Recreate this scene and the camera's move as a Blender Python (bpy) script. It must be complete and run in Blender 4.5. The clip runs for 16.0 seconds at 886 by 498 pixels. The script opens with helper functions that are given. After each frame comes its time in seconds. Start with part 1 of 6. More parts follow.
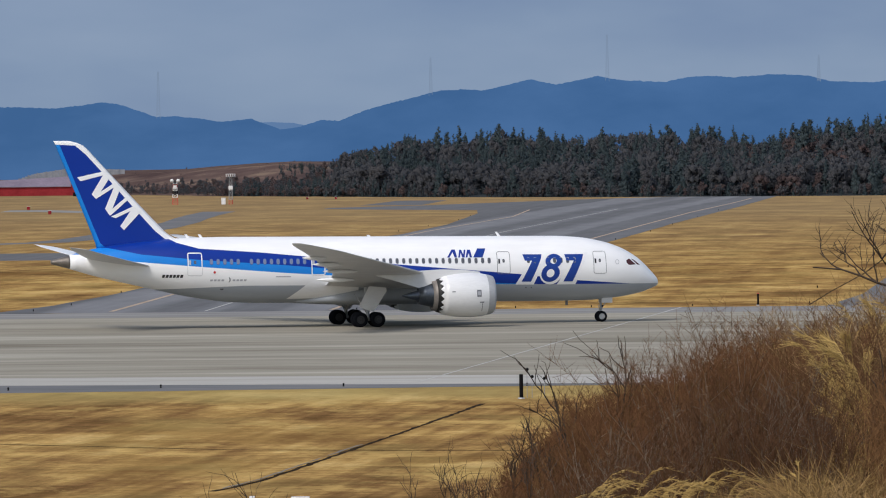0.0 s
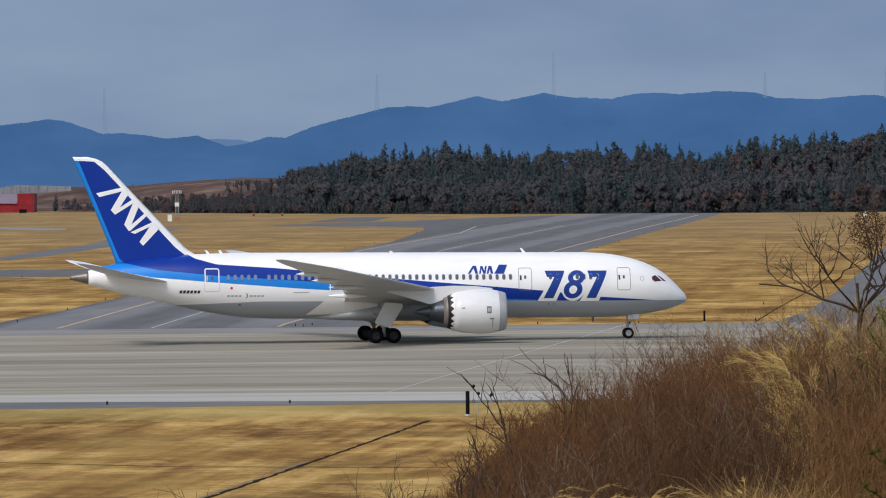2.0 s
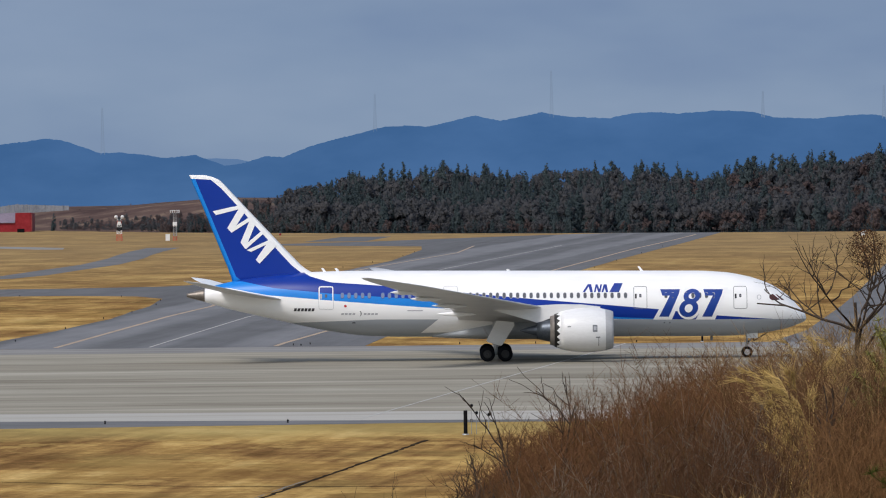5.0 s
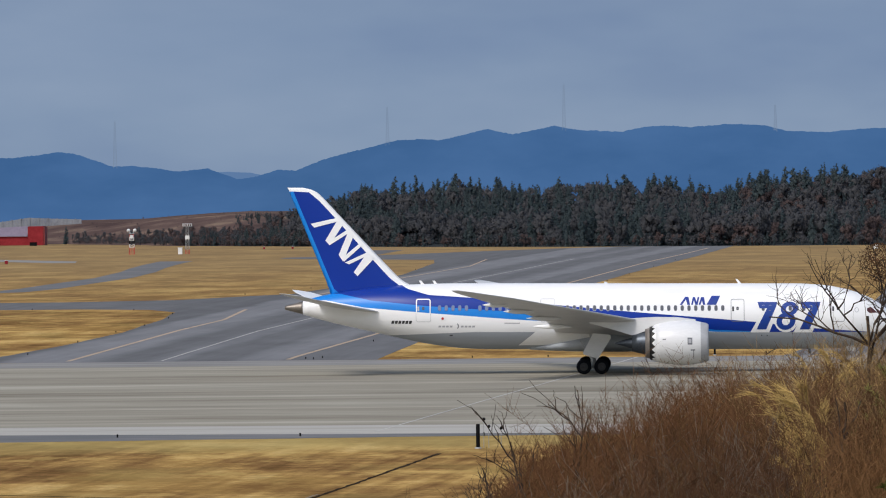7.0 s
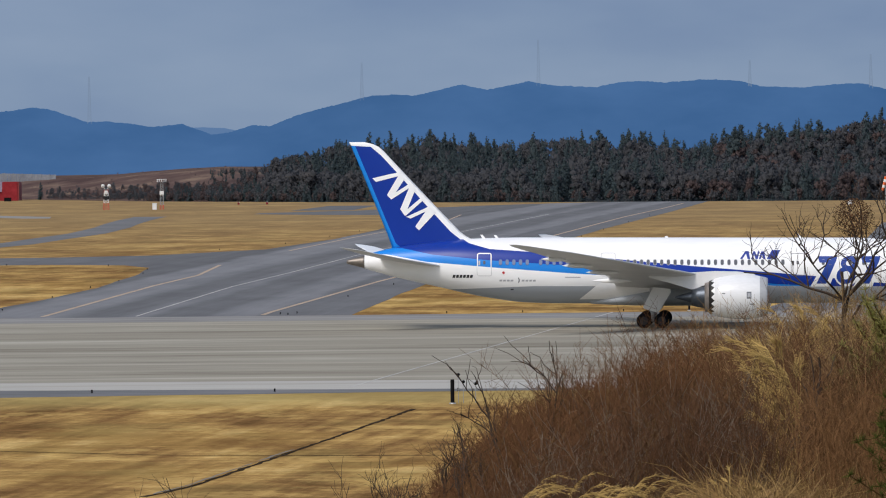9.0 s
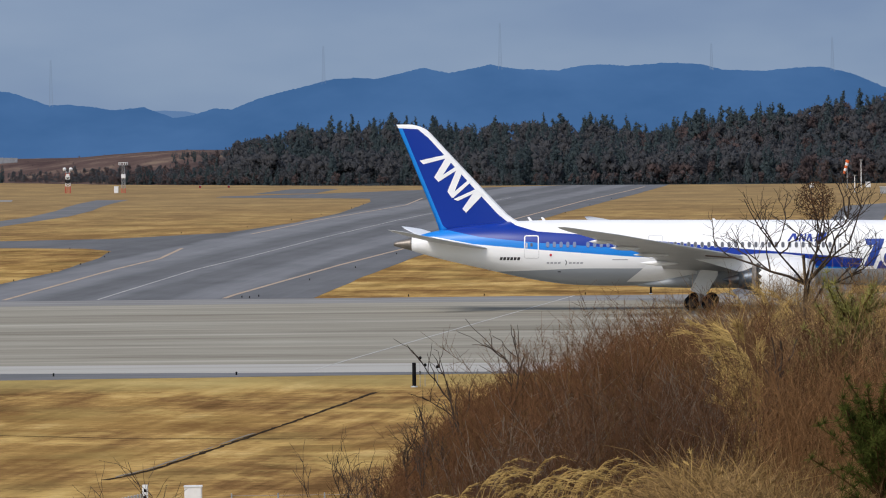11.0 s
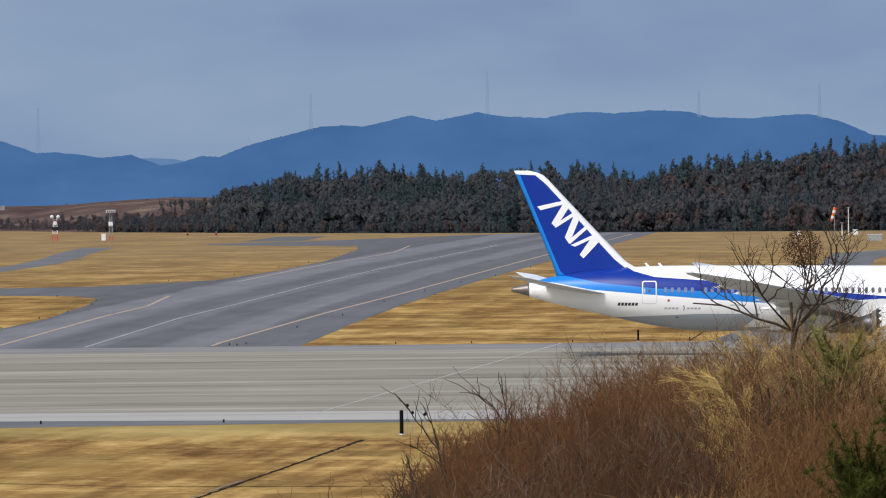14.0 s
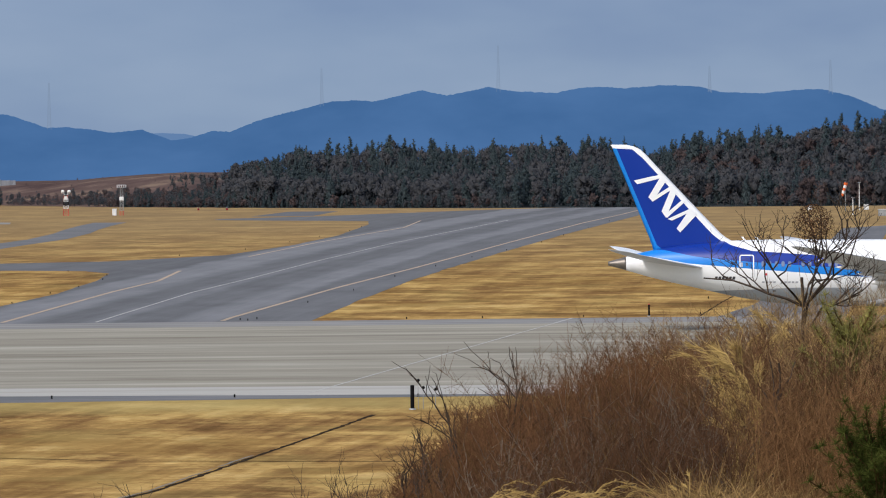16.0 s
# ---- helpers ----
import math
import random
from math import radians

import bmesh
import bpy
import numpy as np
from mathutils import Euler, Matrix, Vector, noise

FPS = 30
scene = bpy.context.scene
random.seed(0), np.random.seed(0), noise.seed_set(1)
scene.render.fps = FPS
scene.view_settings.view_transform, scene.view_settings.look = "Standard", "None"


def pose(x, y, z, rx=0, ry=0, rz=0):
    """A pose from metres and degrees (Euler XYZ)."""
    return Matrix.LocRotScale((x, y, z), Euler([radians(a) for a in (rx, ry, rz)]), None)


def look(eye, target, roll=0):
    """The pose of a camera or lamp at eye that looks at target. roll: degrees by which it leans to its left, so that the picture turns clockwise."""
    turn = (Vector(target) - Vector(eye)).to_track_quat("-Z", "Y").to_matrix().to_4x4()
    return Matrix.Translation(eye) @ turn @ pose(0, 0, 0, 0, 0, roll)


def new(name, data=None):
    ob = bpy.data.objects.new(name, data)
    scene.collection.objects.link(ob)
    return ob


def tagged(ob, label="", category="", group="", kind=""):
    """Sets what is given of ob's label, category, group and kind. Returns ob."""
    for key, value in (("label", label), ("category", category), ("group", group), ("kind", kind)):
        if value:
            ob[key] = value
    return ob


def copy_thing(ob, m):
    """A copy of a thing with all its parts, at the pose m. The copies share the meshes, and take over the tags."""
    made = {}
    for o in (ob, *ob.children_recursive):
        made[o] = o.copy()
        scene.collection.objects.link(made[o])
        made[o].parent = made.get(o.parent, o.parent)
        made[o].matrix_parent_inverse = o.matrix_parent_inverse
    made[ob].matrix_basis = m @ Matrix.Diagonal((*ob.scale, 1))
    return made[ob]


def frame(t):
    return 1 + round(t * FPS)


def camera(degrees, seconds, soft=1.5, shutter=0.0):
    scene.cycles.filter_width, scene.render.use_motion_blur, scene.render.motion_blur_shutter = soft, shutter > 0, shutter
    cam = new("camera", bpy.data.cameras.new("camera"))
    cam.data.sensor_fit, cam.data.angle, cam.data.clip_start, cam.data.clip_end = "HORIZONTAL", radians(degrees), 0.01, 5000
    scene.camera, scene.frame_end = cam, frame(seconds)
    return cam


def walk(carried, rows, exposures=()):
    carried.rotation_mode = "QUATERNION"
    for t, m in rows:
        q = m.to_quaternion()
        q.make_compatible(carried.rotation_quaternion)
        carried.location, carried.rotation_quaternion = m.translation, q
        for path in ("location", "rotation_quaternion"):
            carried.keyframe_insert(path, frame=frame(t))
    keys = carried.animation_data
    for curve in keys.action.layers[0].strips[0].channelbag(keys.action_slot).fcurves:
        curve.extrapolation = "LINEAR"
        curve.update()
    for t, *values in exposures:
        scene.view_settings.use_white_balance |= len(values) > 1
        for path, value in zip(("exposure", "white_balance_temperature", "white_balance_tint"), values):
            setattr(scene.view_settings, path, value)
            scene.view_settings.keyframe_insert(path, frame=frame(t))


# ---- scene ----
EYE_HEIGHT = 18.2
cam = camera(7.0, 16.0, soft=1.1)
# seconds, degrees down, degrees to the right
AIM = [
    (0.0, 0.9823, -0.5289),
    (0.5, 0.9676, -0.611),
    (1.0, 1.0166, -0.5431),
    (1.5, 0.9772, -0.3715),
    (2.0, 0.8535, -0.1033),
    (2.5, 0.8435, -0.0415),
    (3.0, 0.831, 0.0409),
    (3.5, 0.8249, 0.1438),
    (4.0, 0.7834, 0.0687),
    (4.5, 0.7414, -0.0199),
    (7.0, 0.5924, -0.1824),
    (7.5, 0.6369, -0.1795),
    (8.0, 0.6368, -0.1931),
    (8.5, 0.6163, -0.1862),
    (9.0, 0.9469, 0.0158),
    (9.2, 1.2026, 0.0951),
    (11.3, 1.0106, 0.3186),
    (11.5, 0.9128, 0.289),
    (12.0, 0.86, 0.3135),
    (12.5, 0.8172, 0.4747),
    (13.0, 0.7764, 0.5061),
    (13.5, 0.7757, 0.4375),
    (14.0, 0.7071, 0.4213),
    (14.5, 0.7149, 0.5034),
    (15.0, 0.8994, 0.4738),
    (15.5, 0.9499, 0.391),
    (16.0, 0.9046, 0.3336),
]
PATH = [(t, pose(0, 0, EYE_HEIGHT, 90 - down, 0, -right) @ pose(0, 0, 0, 0, 0, -0.6)) for t, down, right in AIM]
# the camera brightens its picture a little towards the end
walk(cam, PATH, exposures=((0.0, -0.06), (9.2, -0.08), (11.5, 0.0), (13.0, 0.05), (14.5, 0.1), (16.0, 0.09)))
# seconds, east, north, heading of the airliner
TAXI = [
    (0, -13.97, 657.92, 12.81),
    (0.5, -12.26, 657.88, 10.90),
    (1, -10.51, 658.02, 9.16),
    (1.5, -8.83, 658.03, 7.56),
    (2, -7.07, 658.21, 6.03),
    (2.5, -5.25, 658.41, 4.66),
    (3, -3.41, 658.29, 3.49),
    (3.5, -1.61, 658.20, 2.46),
    (4, 0.25, 658.13, 1.48),
    (4.5, 1.97, 658.00, 0.67),
    (7, 11.50, 657.94, -1.98),
    (7.5, 13.45, 658.17, -2.38),
    (8, 15.40, 658.56, -2.72),
    (8.5, 17.42, 659.04, -2.99),
    (9, 19.39, 659.71, -3.22),
    (11.5, 29.17, 659.93, -3.83),
    (12, 31.17, 660.65, -3.95),
    (12.5, 33.14, 661.42, -3.97),
    (13, 35.16, 662.10, -3.67),
    (13.5, 37.15, 662.68, -3.28),
    (14, 39.14, 663.18, -2.92),
    (14.5, 41.13, 663.57, -2.62),
    (15, 43.12, 663.87, -2.40),
    (15.5, 45.13, 664.08, -2.23),
    (16, 47.06, 664.18, -2.09),
]

# ---- world, sun ----
world = bpy.data.worlds.new("sky")
scene.world = world
world.use_nodes = True
wn, wl = world.node_tree.nodes, world.node_tree.links
sky_tex = wn.new("ShaderNodeTexSky")
sky_tex.sky_type = "NISHITA"
sky_tex.sun_disc = False
SUN_ELEV, SUN_FROM = 46.0, 218.0
sky_tex.sun_elevation, sky_tex.sun_rotation = radians(SUN_ELEV), radians(SUN_FROM)
sky_tex.air_density, sky_tex.dust_density = 1.0, 2.5
wl.new(sky_tex.outputs[0], wn["Background"].inputs[0])
wn["Background"].inputs[1].default_value = 0.15
sun = new("sun", bpy.data.lights.new("sun", "SUN"))
sun.data.energy, sun.data.angle, sun.data.color = 2.0, radians(18), (1.0, 0.97, 0.935)
az = radians(SUN_FROM)
sun_way = Vector((math.sin(az) * math.cos(radians(SUN_ELEV)), math.cos(az) * math.cos(radians(SUN_ELEV)), math.sin(radians(SUN_ELEV))))
sun.matrix_world = look(sun_way * 300, (0, 0, 0))


# ---- materials ----
def principled(name, rough=0.6, metal=0.0, spec=0.5):
    m = bpy.data.materials.new(name)
    m.use_nodes = True
    n, l = m.node_tree.nodes, m.node_tree.links
    b = n["Principled BSDF"]
    b.inputs["Roughness"].default_value = rough
    b.inputs["Metallic"].default_value = metal
    b.inputs["Specular IOR Level"].default_value = spec
    return m, n, l, b


def noise_node(n, l, scale, detail=4.0, stretch=(1, 1, 1), coord="Object", rough=0.55):
    tc = n.new("ShaderNodeTexCoord")
    mp = n.new("ShaderNodeMapping")
    mp.inputs["Scale"].default_value = stretch
    l.new(tc.outputs[coord], mp.inputs[0])
    t = n.new("ShaderNodeTexNoise")
    t.inputs["Scale"].default_value, t.inputs["Detail"].default_value, t.inputs["Roughness"].default_value = scale, detail, rough
    l.new(mp.outputs[0], t.inputs["Vector"])
    return t.outputs["Fac"]


def ramp(n, l, fac, stops, interp="LINEAR"):
    r = n.new("ShaderNodeValToRGB")
    r.color_ramp.interpolation = interp
    while len(r.color_ramp.elements) < len(stops):
        r.color_ramp.elements.new(0.5)
    for e, (p, c) in zip(r.color_ramp.elements, stops):
        e.position = p
        e.color = (*c, 1) if len(c) == 3 else c
    l.new(fac, r.inputs[0])
    return r.outputs[0]


def mix(n, l, fac, a, b, blend="MIX"):
    m = n.new("ShaderNodeMix")
    m.data_type, m.blend_type = "RGBA", blend
    if isinstance(fac, (int, float)):
        m.inputs[0].default_value = fac
    else:
        l.new(fac, m.inputs[0])
    for k, v in ((6, a), (7, b)):
        if isinstance(v, tuple):
            m.inputs[k].default_value = (*v, 1)
        else:
            l.new(v, m.inputs[k])
    return m.outputs[2]


def maths(n, l, op, a, b=0.0):
    m = n.new("ShaderNodeMath")
    m.operation = op
    for k, v in ((0, a), (1, b)):
        if isinstance(v, (int, float)):
            m.inputs[k].default_value = v
        else:
            l.new(v, m.inputs[k])
    return m.outputs[0]


def scalar(x):
    return (x, x, x)


def worn(name, low, high, scale=1.0, rough=0.6, metal=0.0, bump=0.0, stretch=(1, 1, 1), fine=8.0, random_amount=0.0, spec=0.5):
    """A surface that varies between two colours at two scales."""
    m, n, l, b = principled(name, rough, metal, spec if rough < 0.78 else 0.0)
    big = noise_node(n, l, scale, 5, stretch)
    small = noise_node(n, l, scale * fine, 3, stretch)
    f = maths(n, l, "ADD", maths(n, l, "MULTIPLY", big, 0.65), maths(n, l, "MULTIPLY", small, 0.35))
    c = ramp(n, l, f, [(0.3, low), (0.7, high)])
    if random_amount:
        g = n.new("ShaderNodeNewGeometry")
        v = maths(n, l, "ADD", maths(n, l, "MULTIPLY", g.outputs["Random Per Island"], 2 * random_amount), 1 - random_amount)
        cmb = n.new("ShaderNodeCombineColor")
        for k in range(3):
            l.new(v, cmb.inputs[k])
        c = mix(n, l, 1.0, c, cmb.outputs[0], "MULTIPLY")
    l.new(c, b.inputs["Base Color"])
    if bump:
        bp = n.new("ShaderNodeBump")
        bp.inputs["Strength"].default_value = bump
        l.new(small, bp.inputs["Height"])
        l.new(bp.outputs[0], b.inputs["Normal"])
    return m


def glow(name, color_socket_builder, strength=1.0):
    m = bpy.data.materials.new(name)
    m.use_nodes = True
    n, l = m.node_tree.nodes, m.node_tree.links
    n.remove(n["Principled BSDF"])
    e = n.new("ShaderNodeEmission")
    e.inputs[1].default_value = strength
    c = color_socket_builder(n, l)
    if isinstance(c, tuple):
        e.inputs[0].default_value = (*c, 1)
    else:
        l.new(c, e.inputs[0])
    l.new(e.outputs[0], n["Material Output"].inputs[0])
    return m


def skewed(n, l, sx, sy, lean, detail=5, rough=0.6):
    """Noise whose streaks run north with a drift to the east."""
    tc = n.new("ShaderNodeTexCoord")
    sep = n.new("ShaderNodeSeparateXYZ")
    l.new(tc.outputs["Object"], sep.inputs[0])
    cmb = n.new("ShaderNodeCombineXYZ")
    l.new(maths(n, l, "MULTIPLY", maths(n, l, "SUBTRACT", sep.outputs[0], maths(n, l, "MULTIPLY", sep.outputs[1], lean)), sx), cmb.inputs[0])
    l.new(maths(n, l, "MULTIPLY", sep.outputs[1], sy), cmb.inputs[1])
    t = n.new("ShaderNodeTexNoise")
    t.inputs["Scale"].default_value = 1.0
    t.inputs["Detail"].default_value = detail
    t.inputs["Roughness"].default_value = rough
    l.new(cmb.outputs[0], t.inputs["Vector"])
    return t.outputs[0]


def dry_grass():
    m, n, l, b = principled("dry_grass", 0.95, 0, 0.0)
    a = noise_node(n, l, 0.04, 6, (0.7, 0.8, 1), rough=0.65)
    c = noise_node(n, l, 0.34, 8, (0.6, 0.32, 1), rough=0.72)
    d = noise_node(n, l, 2.2, 5, (0.8, 0.6, 1), rough=0.7)
    mow = skewed(n, l, 0.34, 0.008, 0.068)
    swath = skewed(n, l, 0.55, 0.016, 0.115, 6, 0.65)
    tc = n.new("ShaderNodeTexCoord")
    sep = n.new("ShaderNodeSeparateXYZ")
    l.new(tc.outputs["Object"], sep.inputs[0])
    mown = ramp(n, l, maths(n, l, "DIVIDE", sep.outputs[1], 2000.0), [(0.355, scalar(0.0)), (0.365, scalar(0.27)), (0.6, scalar(0.22)), (0.8, scalar(0.0))])
    patch = noise_node(n, l, 0.1, 4, (0.9, 0.28, 1), rough=0.5)
    f = maths(n, l, "ADD", maths(n, l, "MULTIPLY", a, 0.5), maths(n, l, "MULTIPLY", c, 0.5))
    f = maths(n, l, "ADD", f, maths(n, l, "MULTIPLY", maths(n, l, "SUBTRACT", patch, 0.5), 0.42))
    f = maths(n, l, "ADD", f, maths(n, l, "MULTIPLY", maths(n, l, "SUBTRACT", mow, 0.5), mown))
    near = ramp(n, l, maths(n, l, "DIVIDE", sep.outputs[1], 2000.0), [(0.245, scalar(0.42)), (0.255, scalar(0.0))])
    f = maths(n, l, "ADD", f, maths(n, l, "MULTIPLY", maths(n, l, "SUBTRACT", swath, 0.5), near))
    # contrast reduced farther out
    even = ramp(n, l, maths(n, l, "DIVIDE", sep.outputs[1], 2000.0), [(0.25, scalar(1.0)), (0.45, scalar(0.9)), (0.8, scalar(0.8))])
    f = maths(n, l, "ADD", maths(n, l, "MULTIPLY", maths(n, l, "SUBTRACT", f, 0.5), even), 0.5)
    col = ramp(n, l, f, [(0.37, (0.171, 0.094, 0.037)), (0.44, (0.267, 0.151, 0.058)), (0.50, (0.383, 0.232, 0.084)), (0.56, (0.521, 0.328, 0.114)), (0.64, (0.665, 0.455, 0.180))])
    col = mix(n, l, 0.55, col, ramp(n, l, d, [(0.32, scalar(0.45)), (0.66, scalar(1.05))]), "MULTIPLY")
    # thin streaks of cut grass
    streak = noise_node(n, l, 0.9, 6, (0.22, 1.5, 1), rough=0.65)
    col = mix(n, l, 0.7, col, ramp(n, l, streak, [(0.36, scalar(0.62)), (0.5, scalar(0.94)), (0.64, scalar(1.16))]), "MULTIPLY")
    # crisp pale and brown tufts
    col = mix(n, l, ramp(n, l, noise_node(n, l, 0.2, 7, (0.6, 0.28, 1), rough=0.7), [(0.54, scalar(0)), (0.59, scalar(0.34))]), col, (0.62, 0.43, 0.15))
    col = mix(n, l, ramp(n, l, noise_node(n, l, 0.09, 7, (0.8, 0.35, 2.0), rough=0.65), [(0.52, scalar(0)), (0.58, scalar(0.45))]), col, (0.21, 0.118, 0.038))
    # olive patches
    olive = ramp(n, l, noise_node(n, l, 0.11, 5, (1, 0.5, 1)), [(0.52, scalar(0)), (0.64, scalar(0.35))])
    col = mix(n, l, olive, col, (0.235, 0.175, 0.062))
    verge = ramp(n, l, maths(n, l, "DIVIDE", sep.outputs[1], 600.0), [(0.79, scalar(0)), (0.815, scalar(0.5)), (0.84, scalar(0.5)), (0.86, scalar(0))])
    col = mix(n, l, verge, col, (0.37, 0.30, 0.12))
    # far grass drawn towards one duller brown
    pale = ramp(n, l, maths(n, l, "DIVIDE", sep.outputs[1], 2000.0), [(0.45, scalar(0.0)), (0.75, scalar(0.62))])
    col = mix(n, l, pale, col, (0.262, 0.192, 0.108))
    litter = ramp(n, l, noise_node(n, l, 3.0, 5), [(0.3, (0.075, 0.046, 0.02)), (0.5, (0.15, 0.095, 0.042)), (0.7, (0.29, 0.195, 0.085))])
    hill = ramp(n, l, maths(n, l, "DIVIDE", sep.outputs[1], 400.0), [(0.4, scalar(1)), (0.6, scalar(0))])
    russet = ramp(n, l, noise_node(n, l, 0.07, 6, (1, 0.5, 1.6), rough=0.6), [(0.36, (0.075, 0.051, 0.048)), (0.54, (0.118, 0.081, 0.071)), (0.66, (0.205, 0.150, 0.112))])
    # dark bluish tone of the crowns carried onto the ground below them
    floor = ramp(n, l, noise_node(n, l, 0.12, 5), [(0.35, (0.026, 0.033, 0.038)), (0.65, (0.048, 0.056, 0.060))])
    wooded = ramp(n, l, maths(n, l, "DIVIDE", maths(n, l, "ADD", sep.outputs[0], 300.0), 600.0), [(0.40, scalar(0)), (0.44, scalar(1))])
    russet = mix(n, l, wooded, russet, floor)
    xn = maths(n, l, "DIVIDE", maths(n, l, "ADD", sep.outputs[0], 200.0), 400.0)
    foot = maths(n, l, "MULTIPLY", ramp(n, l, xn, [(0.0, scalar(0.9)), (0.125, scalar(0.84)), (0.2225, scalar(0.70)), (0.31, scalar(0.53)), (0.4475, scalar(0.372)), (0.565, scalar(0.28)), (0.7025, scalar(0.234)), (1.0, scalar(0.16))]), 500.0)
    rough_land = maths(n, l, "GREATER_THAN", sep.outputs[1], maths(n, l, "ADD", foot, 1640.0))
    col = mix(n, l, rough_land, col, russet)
    col = mix(n, l, hill, col, litter)
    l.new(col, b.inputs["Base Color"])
    return m


def paving(name, low, high, streak, stretch):
    m, n, l, b = principled(name, 0.95, 0, 0.0)
    a = noise_node(n, l, 0.05, 5)
    s = noise_node(n, l, streak, 6, stretch, rough=0.7)
    f = maths(n, l, "ADD", maths(n, l, "MULTIPLY", a, 0.35), maths(n, l, "MULTIPLY", s, 0.65))
    l.new(ramp(n, l, f, [(0.39, low), (0.59, high)]), b.inputs["Base Color"])
    return m


M_GRASS = dry_grass()


def runway_concrete():
    """Concrete with long rubber and weather streaks along the runway."""
    m, n, l, b = principled("grooved_concrete", 0.95, 0, 0.0)
    broad = noise_node(n, l, 0.05, 4, (0.03, 1, 1), rough=0.5)
    fine = noise_node(n, l, 0.2, 8, (0.025, 1, 1), rough=0.8)
    blot = noise_node(n, l, 0.09, 6, (0.35, 1, 1), rough=0.65)
    f = maths(n, l, "ADD", maths(n, l, "ADD", maths(n, l, "MULTIPLY", broad, 0.35), maths(n, l, "MULTIPLY", fine, 0.37)), maths(n, l, "MULTIPLY", blot, 0.28))
    col = ramp(n, l, f, [(0.40, (0.172, 0.155, 0.122)), (0.47, (0.262, 0.242, 0.197)), (0.53, (0.318, 0.298, 0.245)), (0.60, (0.41, 0.388, 0.325))])
    l.new(col, b.inputs["Base Color"])
    return m


M_RUNWAY = runway_concrete()


def taxi_asphalt():
    """Asphalt that traffic has darkened along two tracks beside the taxiway's centre line."""
    m, n, l, b = principled("asphalt", 0.95, 0, 0.0)
    tc = n.new("ShaderNodeTexCoord")
    sep = n.new("ShaderNodeSeparateXYZ")
    l.new(tc.outputs["Object"], sep.inputs[0])
    yn = maths(n, l, "DIVIDE", maths(n, l, "SUBTRACT", sep.outputs[1], 700.0), 1100.0)
    centre = ramp(n, l, yn, [((y - 700) / 1100.0, scalar((x + 40) / 100.0)) for y, x in ((700, -31.0), (927, -19.5), (1225, -0.9), (1528, 22.8), (1780, 45))])
    off = maths(n, l, "SUBTRACT", sep.outputs[0], maths(n, l, "SUBTRACT", maths(n, l, "MULTIPLY", centre, 100.0), 40.0))
    wob = maths(n, l, "MULTIPLY", maths(n, l, "SUBTRACT", noise_node(n, l, 0.03, 3), 0.5), 3.0)
    t = maths(n, l, "DIVIDE", maths(n, l, "ADD", maths(n, l, "ADD", off, wob), 30.0), 60.0)
    k = 0.7
    wear = ramp(n, l, t, [(0.0, scalar(0.72)), (0.22, scalar(0.66)), (0.245, scalar(0.98)), (0.36, scalar(1.0)), (0.41, scalar(k)), (0.46, scalar(0.72)), (0.49, scalar(0.88)), (0.515, scalar(0.9)), (0.54, scalar(k)), (0.61, scalar(0.72)), (0.65, scalar(0.96)), (0.70, scalar(1.0)), (0.72, scalar(0.74)), (1.0, scalar(0.8))])
    a = noise_node(n, l, 0.12, 6, (1, 0.3, 1), rough=0.65)
    s = skewed(n, l, 0.5, 0.012, 0.062, 6, 0.7)
    f = maths(n, l, "ADD", maths(n, l, "MULTIPLY", a, 0.5), maths(n, l, "MULTIPLY", s, 0.5))
    col = ramp(n, l, f, [(0.32, (0.160, 0.164, 0.172)), (0.68, (0.236, 0.240, 0.250))])
    l.new(mix(n, l, 1.0, col, wear, "MULTIPLY"), b.inputs["Base Color"])
    return m


M_ASPHALT = taxi_asphalt()
M_SHOULDER = paving("shoulder_asphalt", (0.13, 0.135, 0.14), (0.20, 0.20, 0.205), 0.3, (0.1, 1, 1))
M_FAR_SHOULDER = paving("far_shoulder", (0.20, 0.198, 0.19), (0.29, 0.285, 0.275), 0.2, (0.03, 1, 1))
M_WHITE_LINE = worn("white_road_paint", (0.34, 0.335, 0.31), (0.58, 0.57, 0.54), 0.2, 0.8, stretch=(0.2, 1, 1))
M_YELLOW_LINE = worn("yellow_road_paint", (0.34, 0.265, 0.195), (0.51, 0.405, 0.31), 0.2, 0.8)
M_PALE_STRIP = worn("pale_concrete", (0.31, 0.299, 0.270), (0.515, 0.497, 0.455), 0.18, 0.85, stretch=(0.06, 1, 1))
M_DITCH = worn("dark_drain", (0.012, 0.009, 0.007), (0.075, 0.055, 0.036), 0.6, 0.9)
M_KERB = worn("drain_concrete", (0.16, 0.145, 0.12), (0.30, 0.275, 0.23), 0.4, 0.9)
M_RED_WHITE = worn("red_paint", (0.45, 0.05, 0.03), (0.60, 0.10, 0.07), 0.5, 0.6)
M_WHITE_PAINT = worn("white_paint", (0.62, 0.62, 0.62), (0.8, 0.8, 0.79), 0.5, 0.5)
M_BLACK = worn("black_paint", (0.006, 0.006, 0.007), (0.014, 0.014, 0.015), 2.0, 0.9)
M_GREY_METAL = worn("grey_metal", (0.25, 0.26, 0.27), (0.38, 0.39, 0.40), 2.0, 0.5, 0.3)


# ---- mesh helpers ----
def mesh_of(name, verts, faces, material, smooth=False):
    me = bpy.data.meshes.new(name)
    me.from_pydata([tuple(v) for v in verts], [], [tuple(f) for f in faces])
    me.materials.append(material)
    if smooth:
        me.shade_smooth()
    me.update()
    return me


def put(ob, parent):
    if parent is not None:
        ob.parent = parent
    return ob


